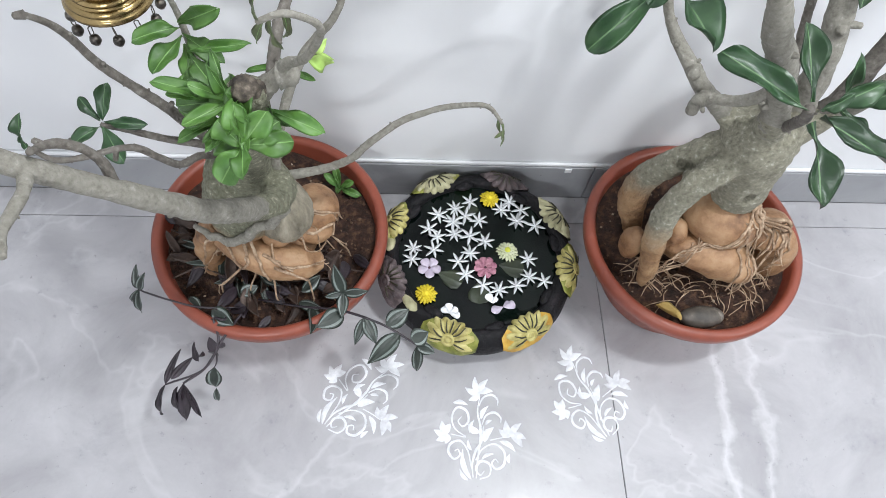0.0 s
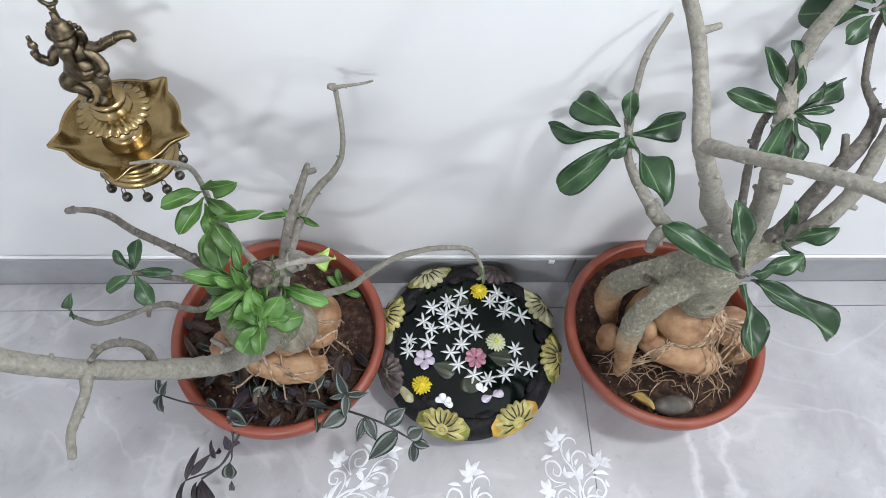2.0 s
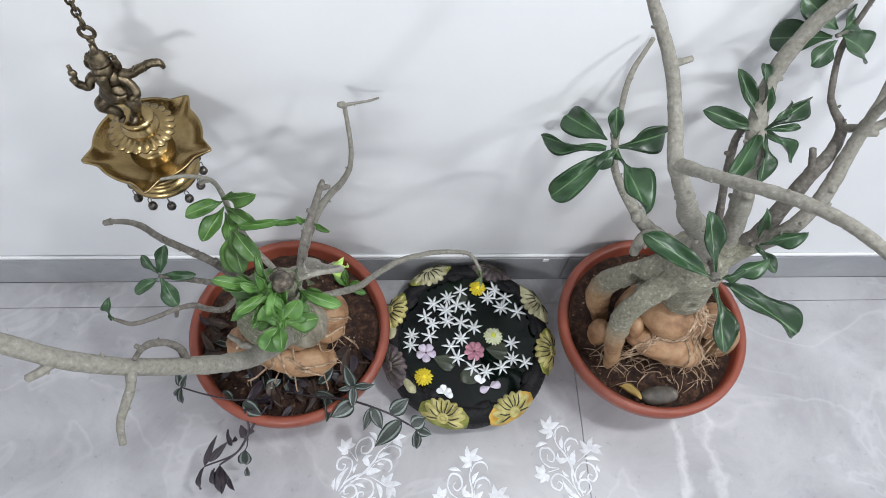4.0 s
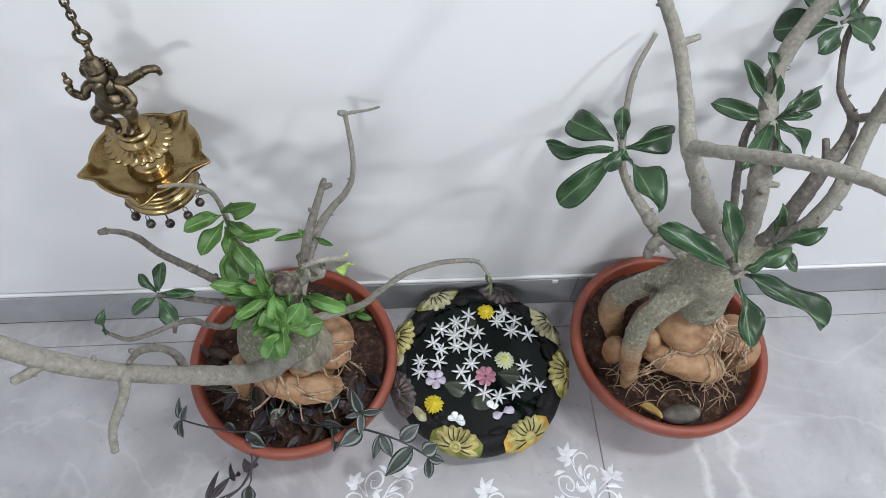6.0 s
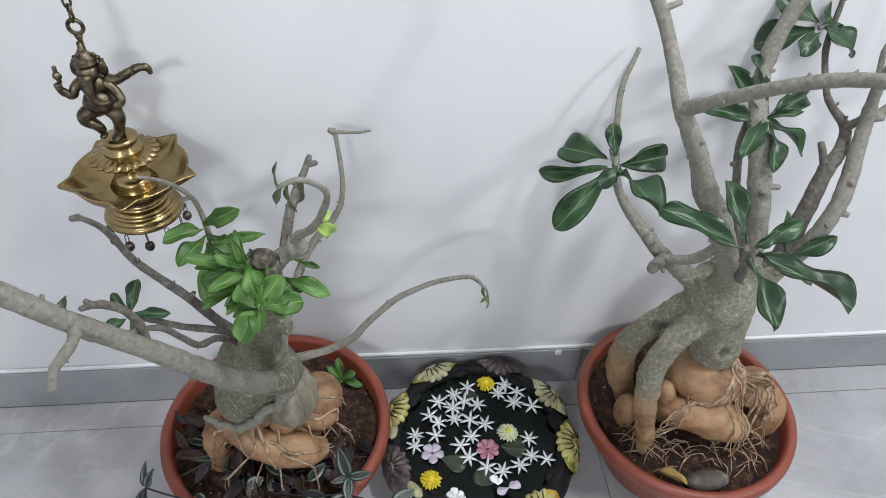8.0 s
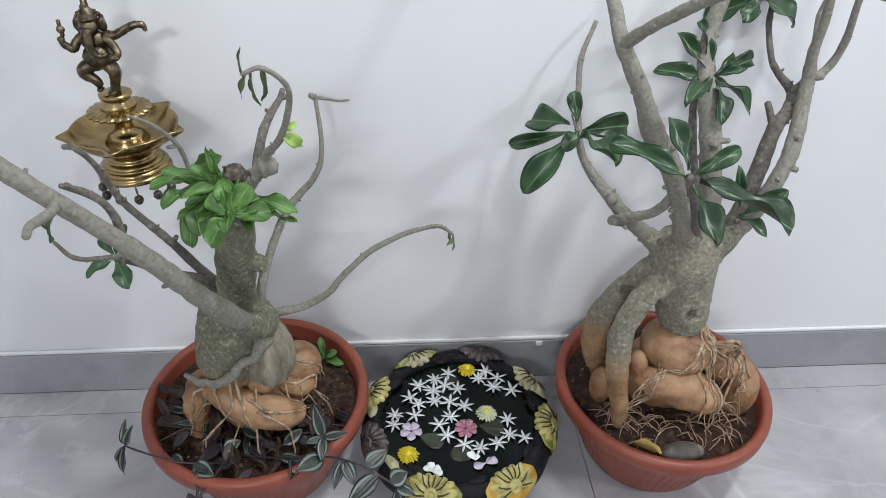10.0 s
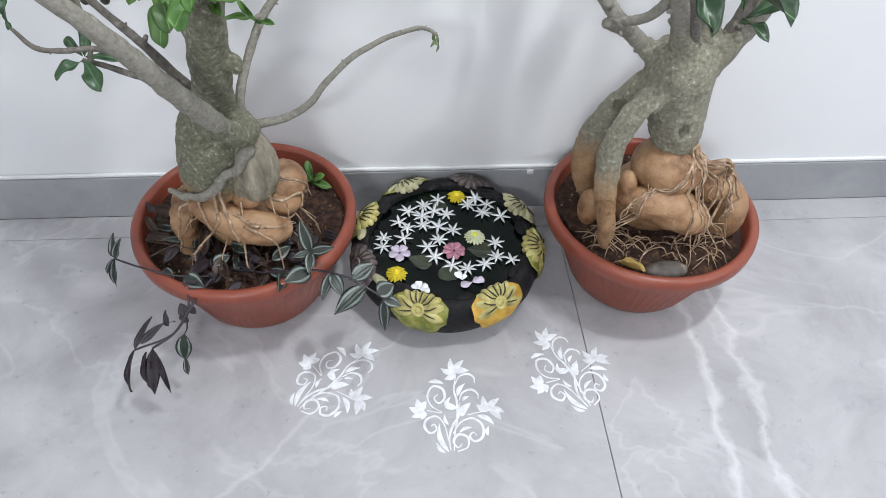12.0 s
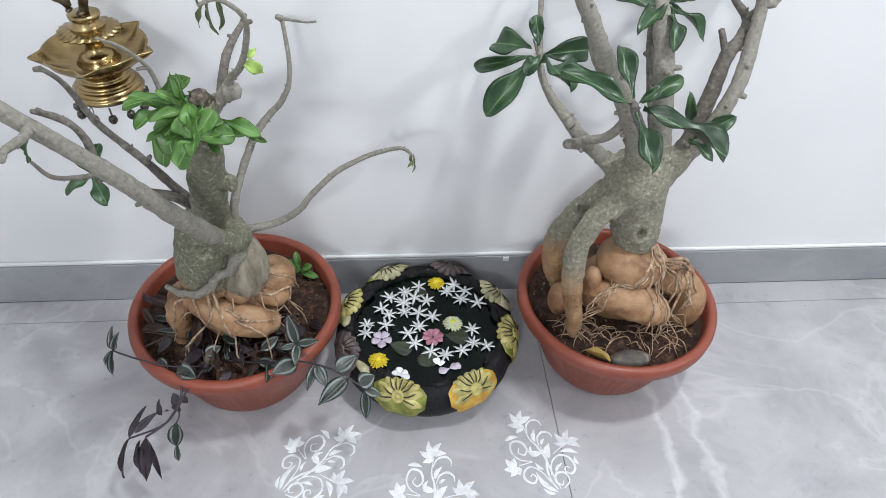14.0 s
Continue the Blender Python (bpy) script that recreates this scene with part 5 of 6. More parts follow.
# ---- painted water bowl ----
BX, BY = 0.199, 0.694


def slim(r):
    """The shoulder beyond the water's edge is a narrow roll."""
    return r if r < 0.151 else 0.151 + (r - 0.151) * 0.80


bowl = thing("water_bowl", "dark painted bowl with yellow flower relief, filled with water", "bowl")
bm = bmesh.new()
prof = [(0.02, 0.0), (0.135, 0.0), (0.150, 0.006), (0.180, 0.032), (0.197, 0.062), (0.200, 0.078), (0.194, 0.094), (0.182, 0.107), (0.170, 0.113), (0.160, 0.112), (0.154, 0.106), (0.151, 0.098), (0.148, 0.080), (0.10, 0.05), (0.02, 0.045)]
lathe(bm, [(slim(r), z) for r, z in prof], 96, (BX, BY, 0), lambda a, z: 1 + 0.010 * math.cos(8 * a + 0.4) * min(1, z / 0.05) + 0.006 * noise.noise(Vector((3 * math.cos(a), 3 * math.sin(a), z * 30))), True)
part("bowl_body", bm, STONE_D, bowl, "dark mottled stone-like bowl body")
bm = bmesh.new()
rings = lathe(bm, [(0.001, 0.0985), (0.05, 0.0985), (0.10, 0.0985), (0.1535, 0.0985)], 64, (BX, BY, 0))
bm.faces.new(rings[0])
part("water", bm, WATER, bowl, "still dark green water")


def bowl_point(a, s):
    """A place on the bowl's shoulder: s runs from the water's edge (0) down and out (1); with the outward normal."""
    curve = [(0.151, 0.107), (0.160, 0.113), (0.170, 0.1145), (0.183, 0.108), (0.195, 0.094), (0.201, 0.078), (0.198, 0.062), (0.184, 0.036), (0.17, 0.022)]
    curve = [(slim(r), z) for r, z in curve]
    f = max(0.0, min(0.999, s)) * (len(curve) - 1)
    k = int(f)
    r = curve[k][0] + (curve[k + 1][0] - curve[k][0]) * (f - k)
    z = curve[k][1] + (curve[k + 1][1] - curve[k][1]) * (f - k)
    dr, dz = curve[k + 1][0] - curve[k][0], curve[k + 1][1] - curve[k][1]
    n = Vector((-dz * math.cos(a), -dz * math.sin(a), dr)).normalized()
    return Vector((BX + r * math.cos(a), BY + r * math.sin(a), z)), n


def relief_petal(parent, a, s, ang, length, width, mat, lift=0.006, line=True):
    """A raised petal that follows the bowl's shoulder, from a flower's heart outward, with a dark groove."""
    bm = bmesh.new()
    nl, nw = 7, 4
    grid = []
    for j in range(nl + 1):
        t = j / nl
        w = width * (math.sin(math.pi * min(1, 0.12 + 0.80 * t)) ** 0.6) * (0.35 + 0.65 * min(1, t * 1.7))
        row = []
        for i in range(-nw, nw + 1):
            q = i / nw
            u = length * t * math.cos(ang) - w * q * math.sin(ang)
            v = length * t * math.sin(ang) + w * q * math.cos(ang)
            p, n = bowl_point(a + u / 0.185, s + v / 0.115)
            bulge = lift * (1 - q * q) ** 0.7 * (0.45 + 0.55 * math.sin(math.pi * min(1, t * 0.9 + 0.1)))
            row.append(bm.verts.new(p + n * (bulge + 0.0022)))
        grid.append(row)
    for j in range(nl):
        for i in range(2 * nw):
            bm.faces.new((grid[j][i], grid[j][i + 1], grid[j + 1][i + 1], grid[j + 1][i]))
    bmesh.ops.recalc_face_normals(bm, faces=bm.faces)
    ob = part("petal", bm, mat, parent)
    if line:
        bm = bmesh.new()
        pts = []
        for t in (0.22, 0.45, 0.70):
            p, n = bowl_point(a + length * t * math.cos(ang) / 0.185, s + length * t * math.sin(ang) / 0.115)
            pts.append(p + n * (lift * 0.98 + 0.0030))
        tube(bm, pts, [0.0012, 0.0016, 0.0008], 3, 6)
        part("painted_line", bm, LINE, parent)
    return ob


FLOWERS = ((250, PET_Y, PET_G, 0.88), (298, PET_Y, PET_O, 0.88), (350, PET_Y, PET_G, 0.88), (28, PET_W, PET_W, 0.86), (70, PET_M, PET_M, 0.85), (117, PET_W, PET_G, 0.86), (159, PET_Y, PET_G, 0.86), (199, PET_M, PET_M, 0.82))
for deg, upper, lower, size in FLOWERS:
    a = radians(deg)
    flower = new("relief_flower")
    flower.parent = bowl
    tagged(flower, "raised painted flower on the bowl's shoulder")
    s = 0.42
    for k in range(4):
        relief_petal(flower, a, s, radians(8 + k * 54.7), 0.062 * size, 0.030, lower, 0.0055, False)
    for k in range(9):
        relief_petal(flower, a, s, radians(-196 + k * 26.5), 0.054 * size, 0.0122, upper, 0.0090)
    p, n = bowl_point(a, s)
    q = n.to_track_quat("Z", "Y").to_matrix().to_4x4()
    bm = bmesh.new()
    lathe(bm, [(0.0001, 0.009), (0.0045, 0.0095), (0.0052, 0.0075), (0.0075, 0.0075), (0.0095, 0.0102), (0.0125, 0.0095), (0.0138, 0.002)], 20)
    ob = part("flower_heart", bm, upper, flower)
    ob.matrix_basis = Matrix.Translation(p + n * 0.003) @ q
for k in range(24):
    a = radians(k * 15 + 9)
    if min(abs((k * 15 + 9 - f[0] + 180) % 360 - 180) for f in FLOWERS) < 15:
        continue
    p, n = bowl_point(a, (0.02, 0.62, 0.30)[k % 3])
    bm = bmesh.new()
    blob(bm, p, (0.020, 0.010, 0.006), (0, 0, math.degrees(a) + 90), 14)
    weather(bm, 0.003, 90)
    part("relief_leaf", bm, (STONE_D, PET_M, PET_W)[k % 3], bowl)

# ---- floating flowers ----
WZ = 0.0995
OLIVE = mottled("sunken_olive_leaf", [(0.3, (0.010, 0.016, 0.008)), (0.7, (0.045, 0.055, 0.03))], 30, 0.35, 0.2)
pad = leaf_mesh("lily_leaf", [OLIVE, OLIVE], obovate, 0.0, 0.04, 0.02, nx=3, ny=8)
for x, y, a, ln, wd in ((0.120, 0.655, 335, 0.050, 0.040), (0.238, 0.672, 350, 0.048, 0.044), (0.200, 0.640, 265, 0.048, 0.044), (0.176, 0.772, 60, 0.040, 0.03)):
    ob = new("lily_leaf", pad)
    ob.matrix_basis = aim((x, y, 0.0992), (x + ln * math.cos(radians(a)), y + ln * math.sin(radians(a)), 0.0992), (0, 0, 1), wd)
    tagged(ob, "dull olive leaf lying flat in the water", "leaf", "leaves in the water")
petal_white = leaf_mesh("jasmine_petal", [WHITE, WHITE], lance, 0.04, 0.08, 0.0, nx=2, ny=5)


def heart(parent, r, mat, name="flower_heart", h=0.003):
    bm = bmesh.new()
    blob(bm, (0, 0, h * 0.5), (r, r, h), seg=10)
    return part(name, bm, mat, parent)


def pinwheel(name, label, petals, length, width, mesh, heart_mat, rise=0.25):
    f = thing(name, label, "flower", "floating flowers")
    heart(f, length * 0.13, heart_mat)
    for k in range(petals):
        a = 2 * math.pi * k / petals
        share("petal", mesh, f, aim((0, 0, 0.002), (length * math.cos(a), length * math.sin(a), 0.002 + length * rise * (0.5 + 0.5 * math.sin(k * 2.1))), (0, 0, 1), width))
    return f


JASMINE = [(-0.007, 0.115), (-0.071, 0.083), (-0.037, 0.098), (-0.017, 0.081), (0.009, 0.072), (-0.042, 0.067), (-0.09, 0.051), (-0.074, 0.034), (-0.04, 0.041), (-0.01, 0.037), (0.019, 0.025), (-0.121, 0.008), (-0.081, 0.006), (-0.123, -0.015), (-0.011, -0.001), (-0.035, -0.019), (-0.021, -0.045), (0.055, 0.097), (0.095, 0.098), (0.073, 0.117), (0.085, 0.072), (0.121, 0.062), (0.101, -0.013), (0.1, -0.05), (0.128, -0.059), (0.075, -0.068), (0.04, -0.078), (0.011, -0.068)]
rng = random.Random(4)
proto = [pinwheel("jasmine_flower", "white jasmine flower with narrow petals floating on the water", n, 0.0212, 0.0060, petal_white, WHITE) for n in (6, 7, 8)]
used = [False] * 3
for k, (dx, dy) in enumerate(JASMINE):
    m = pose(0.194 + dx, 0.697 + dy, WZ, rng.uniform(-6, 6), rng.uniform(-6, 6), rng.uniform(0, 360)) @ Matrix.Scale(rng.uniform(0.88, 1.08), 4)
    i = k % 3
    if used[i]:
        ob = copy_thing(proto[i], pose(0, 0, 0))
        ob.matrix_basis = m
    else:
        used[i] = True
        proto[i].matrix_basis = m


def pompon(name, label, x, y, r, mat, core, seed):
    """A chrysanthemum: rings of short petals round a heart."""
    f = thing(name, label, "flower", "floating flowers")
    f.location = (x, y, WZ)
    me = leaf_mesh("ray_petal", [mat, mat], obovate, 0.10, 0.25, 0.0, nx=2, ny=5)
    rg = random.Random(seed)
    for ring, (count, rr, lift) in enumerate(((18, 1.0, 0.12), (16, 0.82, 0.34), (12, 0.62, 0.55), (8, 0.42, 0.72))):
        for k in range(count):
            a = 2 * math.pi * (k + 0.5 * ring) / count + rg.uniform(-0.08, 0.08)
            q = r * rr * rg.uniform(0.92, 1.05)
            share("petal", me, f, aim((0, 0, 0.003 + 0.002 * ring), (q * math.cos(a), q * math.sin(a), 0.003 + r * lift * 0.6), (0, 0, 1), r * 0.30))
    heart(f, r * 0.34, core, h=r * 0.5)
    return f


pompon("yellow_chrysanthemum", "bright yellow chrysanthemum head floating near the far bowl edge", 0.194 + 0.033, 0.697 + 0.121, 0.0200, YELLOW, YELLOW, 1)
pompon("yellow_chrysanthemum", "bright yellow chrysanthemum head floating beside the near flower relief", 0.194 - 0.097, 0.697 - 0.088, 0.0210, YELLOW, YELLOW, 2)
pompon("pale_chrysanthemum", "pale cream chrysanthemum head with a lime heart", 0.194 + 0.061, 0.697 + 0.003, 0.0215, PALE, LIME, 3)
petal_pink = leaf_mesh("pink_petal_mesh", [PINK, PINK], obovate, 0.05, 0.2, 0.04, nx=2, ny=6)
petal_mauve = leaf_mesh("mauve_petal_mesh", [MAUVE, MAUVE], obovate, 0.05, 0.2, 0.04, nx=2, ny=6)
petal_pale = leaf_mesh("white_petal_mesh", [WHITE, WHITE], obovate, 0.05, 0.2, 0.04, nx=2, ny=6)
f = pinwheel("pink_flower", "pink flower with eight petals and a dark heart", 8, 0.023, 0.014, petal_pink, DARKRED, 0.1)
f.matrix_basis = pose(0.211, 0.666, WZ, 0, 0, 12)
f = pinwheel("mauve_flower", "pale mauve five-petalled flower on the water", 5, 0.022, 0.018, petal_mauve, DARKRED, 0.1)
f.matrix_basis = pose(0.104, 0.664, WZ, 0, 0, 55)


def loose_petals(name, label, x, y, dirs, mesh):
    f = thing(name, label, "flower", "floating flowers")
    f.location = (x, y, WZ)
    for d, ln in dirs:
        a = radians(d)
        share("petal", mesh, f, aim((0, 0, 0.001), (ln * math.cos(a), ln * math.sin(a), 0.003), (0, 0, 1), ln * 0.72))


loose_petals("white_flower", "white flower with three broad petals", 0.140, 0.572, ((95, 0.020), (150, 0.018), (-20, 0.020), (30, 0.018)), petal_pale)
loose_petals("fading_flower", "fading white and mauve flower with loose petals", 0.222, 0.592, ((120, 0.022), (60, 0.014)), petal_pale)
loose_petals("fading_flower", "fading mauve flower with two loose petals", 0.240, 0.585, ((205, 0.024), (12, 0.024), (35, 0.016)), petal_mauve)

# ---- hanging brass lamp ----
AX, AY = -0.328, 0.795
lamp = thing("hanging_oil_lamp", "brass five-spouted oil lamp hanging on a chain before the wall", "oil lamp")


def turned(name, prof, mat, label="", wave=None, seg=48, dz=0.0):
    bm = bmesh.new()
    lathe(bm, prof, seg, (AX, AY, dz), wave, True)
    return part(name, bm, mat, lamp, label)


turned("lamp_foot", [(0.030, 0.618), (0.050, 0.618), (0.0555, 0.6205), (0.0565, 0.624), (0.0545, 0.6275), (0.0515, 0.629), (0.0525, 0.631), (0.0525, 0.634), (0.0480, 0.637), (0.0440, 0.6385), (0.0450, 0.6405), (0.0450, 0.6435), (0.0395, 0.6465), (0.0350, 0.648), (0.0365, 0.6505), (0.0355, 0.6535), (0.029, 0.657), (0.024, 0.661), (0.026, 0.668)], BRASS, "stepped round brass foot", dz=-0.006)
SPOUTS = [radians(349 + 72 * k) for k in range(5)]


def spouted(a, z):
    d = min(abs((a - s + math.pi) % (2 * math.pi) - math.pi) for s in SPOUTS)
    f = max(0.0, min(1.0, (z - 0.672) / 0.018))
    return 1 + f * (0.235 * max(0.0, 1 - d / 0.24) ** 1.3 - 0.01)


turned("oil_dish", [(0.026, 0.662), (0.042, 0.663), (0.062, 0.669), (0.074, 0.679), (0.0800, 0.6915), (0.0790, 0.6940), (0.0762, 0.692), (0.069, 0.680), (0.055, 0.671), (0.034, 0.668)], BRASS, "shallow brass dish with five pointed spouts", spouted, 120)
turned("lamp_stem", [(0.034, 0.667), (0.033, 0.673), (0.027, 0.677), (0.028, 0.681), (0.022, 0.685), (0.015, 0.690), (0.0125, 0.700), (0.0145, 0.706), (0.018, 0.711), (0.013, 0.716), (0.014, 0.722), (0.026, 0.725)], BRASS, dz=-0.004)
turned("petal_collar", [(0.020, 0.7215), (0.036, 0.724), (0.0445, 0.7265), (0.0445, 0.7295), (0.034, 0.732), (0.024, 0.735)], BRASS, "scalloped brass collar", lambda a, z: 1 + 0.09 * (abs(math.sin(a * 11)) - 0.4), 264, -0.009)
turned("lamp_cushion", [(0.024, 0.733), (0.0265, 0.736), (0.0265, 0.740), (0.021, 0.744), (0.020, 0.749), (0.0235, 0.752), (0.0235, 0.756), (0.019, 0.758), (0.004, 0.7585)], BRASS, dz=-0.010)
# one plain cast figure
bm = bmesh.new()
o = Vector((AX - 0.004, AY, 0.7485))


def fig(pts, radii):
    tube(bm, [o + Vector(p) for p in pts], [r * 1.18 for r in radii], 4, 10)


fig([(0.006, 0, 0.0), (0.010, -0.001, 0.016), (0.014, -0.006, 0.034), (0.004, -0.002, 0.046)], [0.006, 0.0062, 0.0085, 0.010])
blob(bm, o + Vector((0.004, -0.006, 0.001)), (0.007, 0.011, 0.004), seg=10)
fig([(-0.006, -0.002, 0.044), (-0.022, -0.010, 0.040), (-0.026, -0.012, 0.032), (-0.014, -0.010, 0.022), (-0.009, -0.010, 0.012)], [0.009, 0.0085, 0.0075, 0.006, 0.0045])
blob(bm, o + Vector((-0.008, -0.014, 0.009)), (0.005, 0.008, 0.0035), seg=8)
blob(bm, o + Vector((-0.002, -0.006, 0.056)), (0.0205, 0.018, 0.018))
blob(bm, o + Vector((-0.003, -0.002, 0.076)), (0.019, 0.013, 0.016))
blob(bm, o + Vector((-0.004, -0.006, 0.097)), (0.0135, 0.0125, 0.0135))
for sx in (-1, 1):
    blob(bm, o + Vector((-0.004 + sx * 0.016, 0.001, 0.098)), (0.0075, 0.003, 0.0105), seg=10)
fig([(-0.004, -0.016, 0.096), (-0.003, -0.022, 0.080), (0.000, -0.022, 0.066), (0.008, -0.020, 0.060), (0.016, -0.018, 0.062)], [0.0065, 0.0052, 0.0042, 0.0034, 0.0026])
lathe(bm, [(0.0135, 0.106), (0.0135, 0.110), (0.0105, 0.111), (0.0115, 0.115), (0.0085, 0.116), (0.009, 0.120), (0.006, 0.121), (0.006, 0.125), (0.0035, 0.128), (0.003, 0.136)], 20, o + Vector((-0.004, -0.002, 0)), None, True)
for k in range(15):
    a = radians(-20 + 220 * k / 14)
    blob(bm, o + Vector((-0.004 + 0.0185 * math.cos(a), 0.004, 0.100 + 0.018 * math.sin(a))), (0.0035, 0.0025, 0.0035), seg=8)
fig([(0.012, 0, 0.084), (0.026, 0.001, 0.083), (0.042, 0.005, 0.091), (0.056, 0.008, 0.096), (0.065, 0.009, 0.094), (0.068, 0.008, 0.087)], [0.0065, 0.0055, 0.005, 0.0045, 0.0042, 0.0025])
for r_, x_ in ((0.0068, 0.030), (0.0065, 0.036), (0.006, 0.047)):
    blob(bm, o + Vector((x_, 0.003, 0.084 + (x_ - 0.026) * 0.42)), (0.002, r_, r_), seg=8)
fig([(0.010, -0.002, 0.082), (0.024, -0.008, 0.070), (0.028, -0.014, 0.060), (0.020, -0.020, 0.056)], [0.006, 0.0055, 0.005, 0.004])
blob(bm, o + Vector((0.024, -0.018, 0.056)), (0.008, 0.005, 0.004), seg=8)
fig([(-0.016, 0, 0.084), (-0.028, -0.004, 0.074), (-0.032, -0.008, 0.066), (-0.042, -0.010, 0.074), (-0.044, -0.011, 0.084)], [0.006, 0.0055, 0.005, 0.0045, 0.004])
blob(bm, o + Vector((-0.040, -0.011, 0.095)), (0.006, 0.004, 0.006), seg=8)
fig([(-0.040, -0.011, 0.086), (-0.040, -0.011, 0.108)], [0.0025, 0.0022])
weather(bm, 0.0011, 200)
part("statue", bm, BRONZE, lamp, "plain cast brass figure on one leg")


def torus(bm, r, q, m, stretch=0.0, n=16, s=7):
    rings = []
    for i in range(n):
        a = 2 * math.pi * i / n
        c = Vector((r * math.cos(a), 0, r * math.sin(a) + (stretch if math.sin(a) > 0 else -stretch)))
        d = Vector((math.cos(a), 0, math.sin(a)))
        rings.append([bm.verts.new(m @ (c + d * q * math.cos(b) + Vector((0, q * math.sin(b), 0)))) for b in (2 * math.pi * k / s for k in range(s))])
    for i in range(n):
        for k in range(s):
            bm.faces.new((rings[i][k], rings[i][(k + 1) % s], rings[(i + 1) % n][(k + 1) % s], rings[(i + 1) % n][k]))


bm = bmesh.new()
torus(bm, 0.0088, 0.0027, pose(AX - 0.006, AY, 0.9030))
lathe(bm, [(0.0032, 0.868), (0.0032, 0.886), (0.0048, 0.891), (0.0050, 0.8935), (0.001, 0.8940)], 12, (AX - 0.006, AY, 0), None, True)
part("hanging_ring", bm, BRONZE, lamp)
bm = bmesh.new()
torus(bm, 0.0044, 0.0017, Matrix.Identity(4), 0.0016, 12, 6)
link = part("chain_link", bm, BRONZE, lamp)
link.matrix_basis = pose(AX - 0.006, AY, 0.915, 0, 0, 90)
z, k = 0.915, 0
while z < 2.68:
    z += 0.0094
    k += 1
    share("chain_link", link.data, lamp, pose(AX - 0.006, AY, z, 4 * math.sin(k * 2.3), 4 * math.sin(k * 1.7), 45 + 90 * (k % 2)))
bm = bmesh.new()
lathe(bm, [(0.003, 2.672), (0.003, 2.69), (0.012, 2.694), (0.02, 2.6995), (0.001, 2.6996)], 16, (AX - 0.006, AY, 0), None, True)
part("ceiling_hook", bm, BRONZE, lamp)
bm = bmesh.new()
lathe(bm, [(0.0004, -0.0125), (0.0035, -0.0118), (0.0056, -0.0082), (0.0057, -0.0068), (0.0052, -0.0062), (0.0056, -0.0055), (0.0046, -0.0025), (0.0018, -0.0010), (0.0004, -0.0009)], 14)
bell_mesh = part("bell", bm, BELL, lamp, "small dark round bell")
bm = bmesh.new()
torus(bm, 0.003, 0.0008, Matrix.Identity(4), 0.0038, 10, 5)
loop_mesh = part("bell_loop", bm, BELL, lamp)
for k in range(12):
    a = 2 * math.pi * k / 12 + 0.25
    x, y = AX + 0.0555 * math.cos(a), AY + 0.0555 * math.sin(a)
    if k == 0:
        bell_mesh.matrix_basis = pose(x, y, 0.5995) @ Matrix.Scale(1.25, 4)
        loop_mesh.matrix_basis = pose(x, y, 0.6065, 0, 0, 40)
    else:
        share("bell", bell_mesh.data, lamp, pose(x, y, 0.5995) @ Matrix.Scale(1.25, 4))
        share("bell_loop", loop_mesh.data, lamp, pose(x, y, 0.6065, 0, 0, 40 + k * 70))

# ---- rice-powder patterns on the floor ----
U = 0.000473


def loc(x, y):
    """Pattern units to metres from the pattern's foot."""
    return Vector(((x - 630) * U, (545 - y) * U, 0))


def ribbon(bm, pts, w0, w1, w2):
    """A brushed stroke, thick in the middle."""
    path = spline([loc(*p) for p in pts], 8)
    n = len(path)
    rows = []
    for i, c in enumerate(path):
        d = (path[min(i + 1, n - 1)] - path[max(i - 1, 0)]).normalized()
        s = Vector((-d.y, d.x, 0))
        t = i / (n - 1)
        w = (w0 + (w1 - w0) * min(1, 2 * t) if t < 0.5 else w1 + (w2 - w1) * (2 * t - 1)) * U * (1 + 0.18 * noise.noise(c * 400))
        rows.append([bm.verts.new(c + s * w + Vector((0, 0, 0.0))), bm.verts.new(c + Vector((0, 0, 0.0012))), bm.verts.new(c - s * w)])
    for a, b in zip(rows, rows[1:]):
        bm.faces.new((a[0], a[1], b[1], b[0]))
        bm.faces.new((a[1], a[2], b[2], b[1]))


def powder_leaf(bm, p, q, w):
    a, b = loc(*p), loc(*q)
    d = b - a
    s = Vector((-d.y, d.x, 0)).normalized()
    rows = []
    for i in range(9):
        t = i / 8
        h = w * U * math.sin(math.pi * min(1, 0.06 + 0.9 * t ** 0.85)) * (1 + 0.15 * noise.noise((a + d * t) * 500))
        c = a + d * t + s * 0.12 * d.length * math.sin(math.pi * t)
        rows.append([bm.verts.new(c + s * h), bm.verts.new(c + Vector((0, 0, 0.0014))), bm.verts.new(c - s * h)])
    for x, y in zip(rows, rows[1:]):
        bm.faces.new((x[0], x[1], y[1], y[0]))
        bm.faces.new((x[1], x[2], y[2], y[1]))


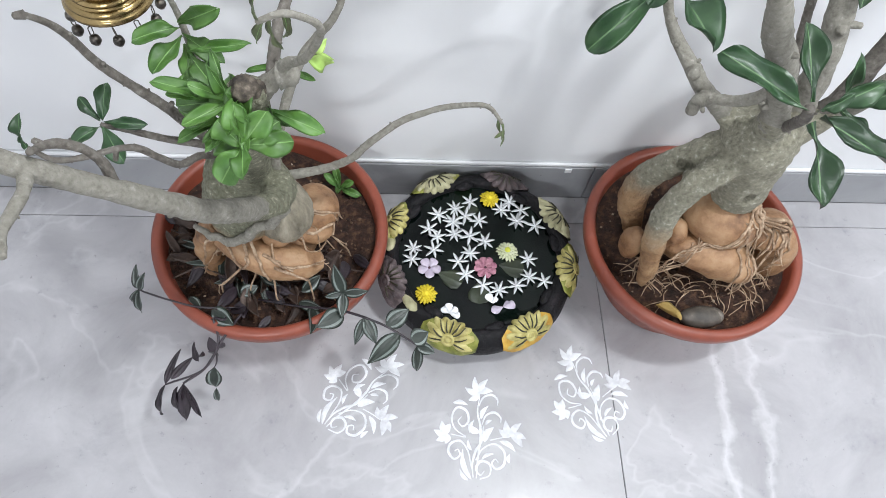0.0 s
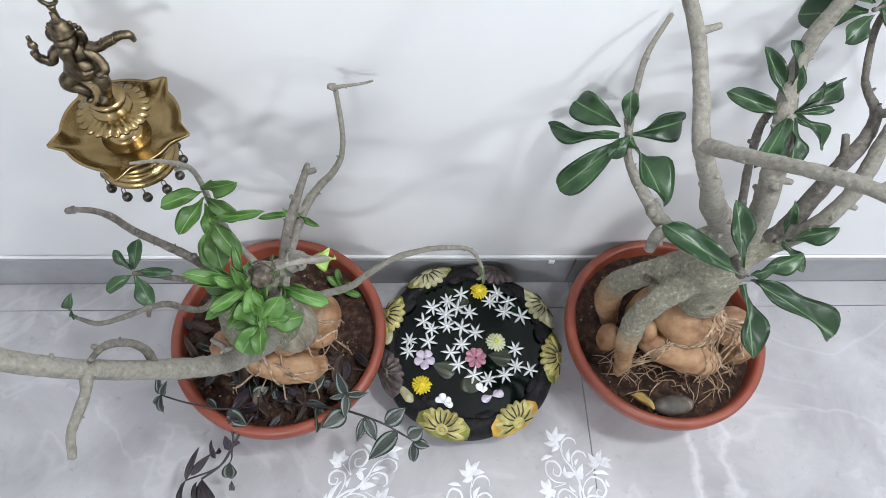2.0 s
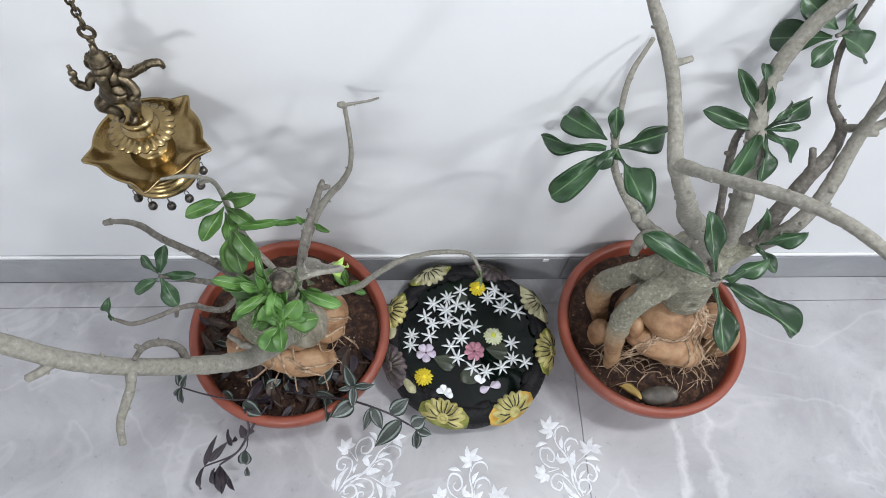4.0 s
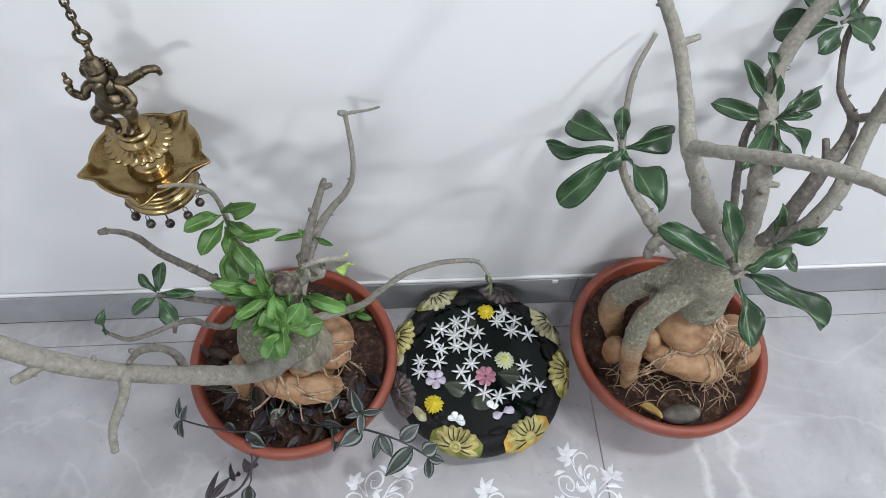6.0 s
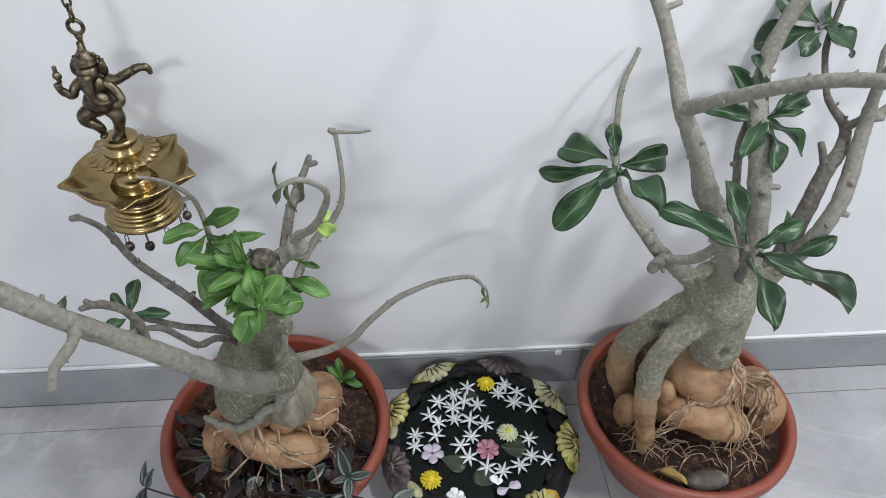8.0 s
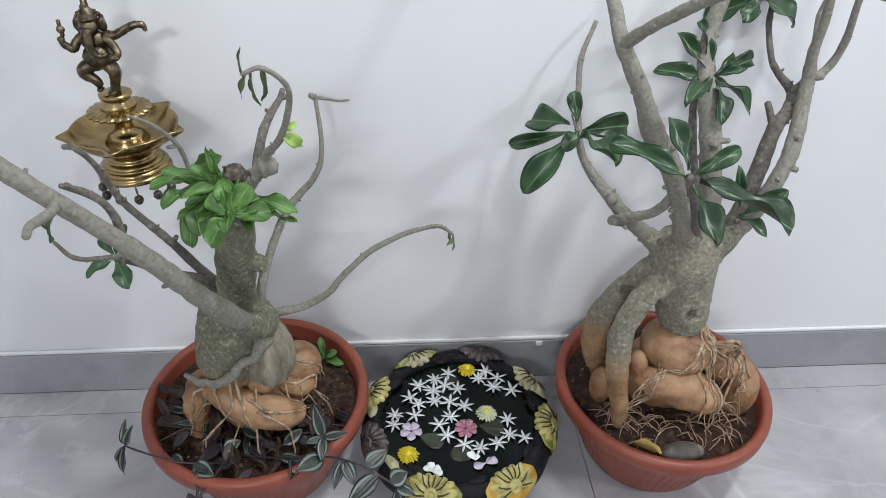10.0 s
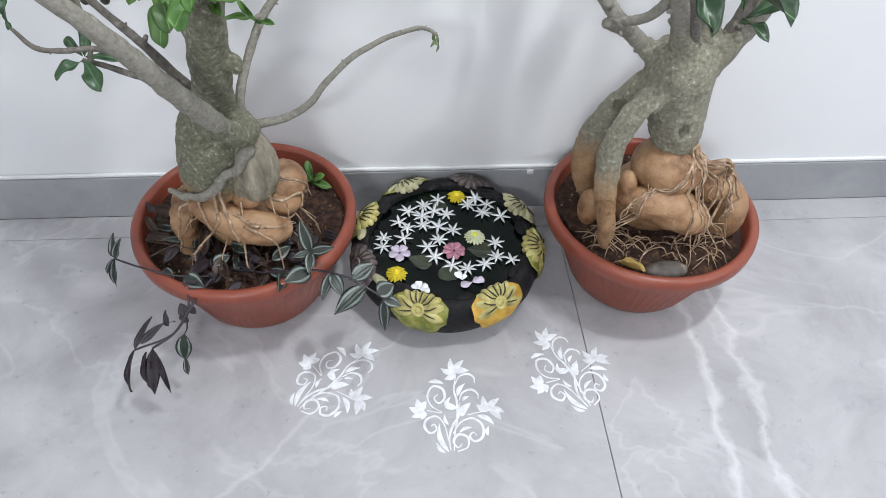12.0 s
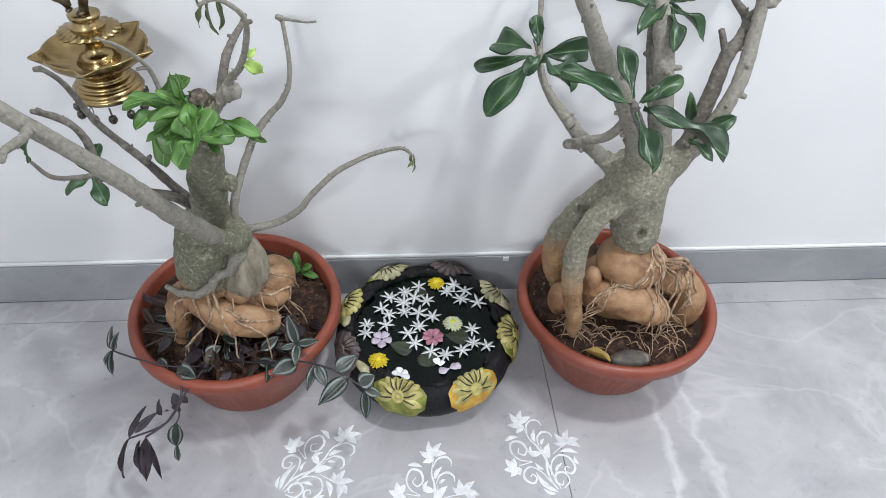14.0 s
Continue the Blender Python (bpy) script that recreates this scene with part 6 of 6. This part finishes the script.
def pattern():
    root = thing("rangoli_pattern", "white powder scroll and flower pattern stencilled on the floor", "floor pattern", "powder patterns before the bowl")
    strokes = [((640, 542), (648, 470), (662, 400), (664, 340), (656, 290), (668, 228)), ((628, 540), (626, 490), (642, 440), (668, 400), (676, 345)),
               ((652, 545), (690, 530), (694, 492), (662, 478), (640, 505), (655, 530), (672, 515)), ((640, 475), (672, 430), (718, 415), (752, 445), (748, 492), (718, 508), (702, 488), (716, 472), (728, 486)),
               ((622, 500), (612, 440), (585, 402), (548, 410), (536, 440), (556, 468), (580, 456), (574, 434), (560, 440)), ((606, 385), (566, 356), (553, 312), (575, 272), (612, 285), (618, 325), (596, 346), (578, 326), (592, 308)),
               ((672, 340), (688, 305), (722, 292), (746, 312), (746, 335)), ((662, 268), (682, 232), (716, 222), (738, 240), (738, 265)), ((606, 388), (570, 380), (548, 375)), ((700, 400), (740, 392), (778, 388))]
    for k, s in enumerate(strokes):
        bm = bmesh.new()
        ribbon(bm, s, 2.2, 5.4 if len(s) > 3 else 2.2, 1.8)
        part("scroll", bm, POWDER, root)
    for p, q, w in (((560, 252), (618, 262), 11), ((668, 318), (700, 266), 11), ((676, 405), (716, 350), 17), ((660, 372), (616, 338), 16), ((620, 545), (592, 432), 12), ((608, 548), (578, 506), 9), ((626, 438), (614, 396), 8),
                    ((664, 470), (712, 452), 8), ((738, 404), (796, 445), 12), ((768, 488), (774, 452), 9), ((622, 372), (640, 322), 9), ((684, 340), (712, 322), 8)):
        bm = bmesh.new()
        powder_leaf(bm, p, q, w * 0.85)
        part("powder_leaf", bm, POWDER, root)
    for c, tips, mat in (((668, 214), ((650, 142), (706, 154), (726, 206), (606, 190), (618, 246)), POWDER), ((532, 372), ((512, 320), (548, 332), (478, 358), (486, 402), (526, 415)), POWDER), ((784, 384), ((764, 318), (830, 332), (732, 356), (846, 396), (828, 432)), POWDER_T)):
        for t in tips:
            bm = bmesh.new()
            powder_leaf(bm, c, (c[0] + (t[0] - c[0]) * 0.92, c[1] + (t[1] - c[1]) * 0.92), 13.5)
            part("powder_petal", bm, mat, root)
        bm = bmesh.new()
        blob(bm, loc(*c), (0.0022, 0.0022, 0.0016), seg=8)
        part("flower_dot", bm, POWDER, root)
    return root


pat = pattern()
pat.matrix_basis = pose(0.184, 0.294, 0.0006)
copy_thing(pat, pose(-0.0867, 0.3912, 0.0006, 0, 0, -41))
copy_thing(pat, pose(0.4384, 0.3657, 0.0006, 0, 0, 26))

# ---- floor tiles, last ----
for i in range(-1, 3):
    for j in range(-4, 2):
        x0, x1 = max(-1.749, 0.4585 + 1.6 * (i - 1) + 0.0008), min(2.649, 0.4585 + 1.6 * i - 0.0008)
        y0, y1 = max(-2.599, 0.824 + 0.8 * (j - 1) + 0.0008), min(W - 0.0105, 0.824 + 0.8 * j - 0.0008)
        if x1 - x0 > 0.01 and y1 - y0 > 0.01:
            bm = bmesh.new()
            box(bm, x0, x1, y0, y1, -0.010, 0.0, 0.0008)
            part("floor_tile", bm, FLOOR, floor, smooth=False)
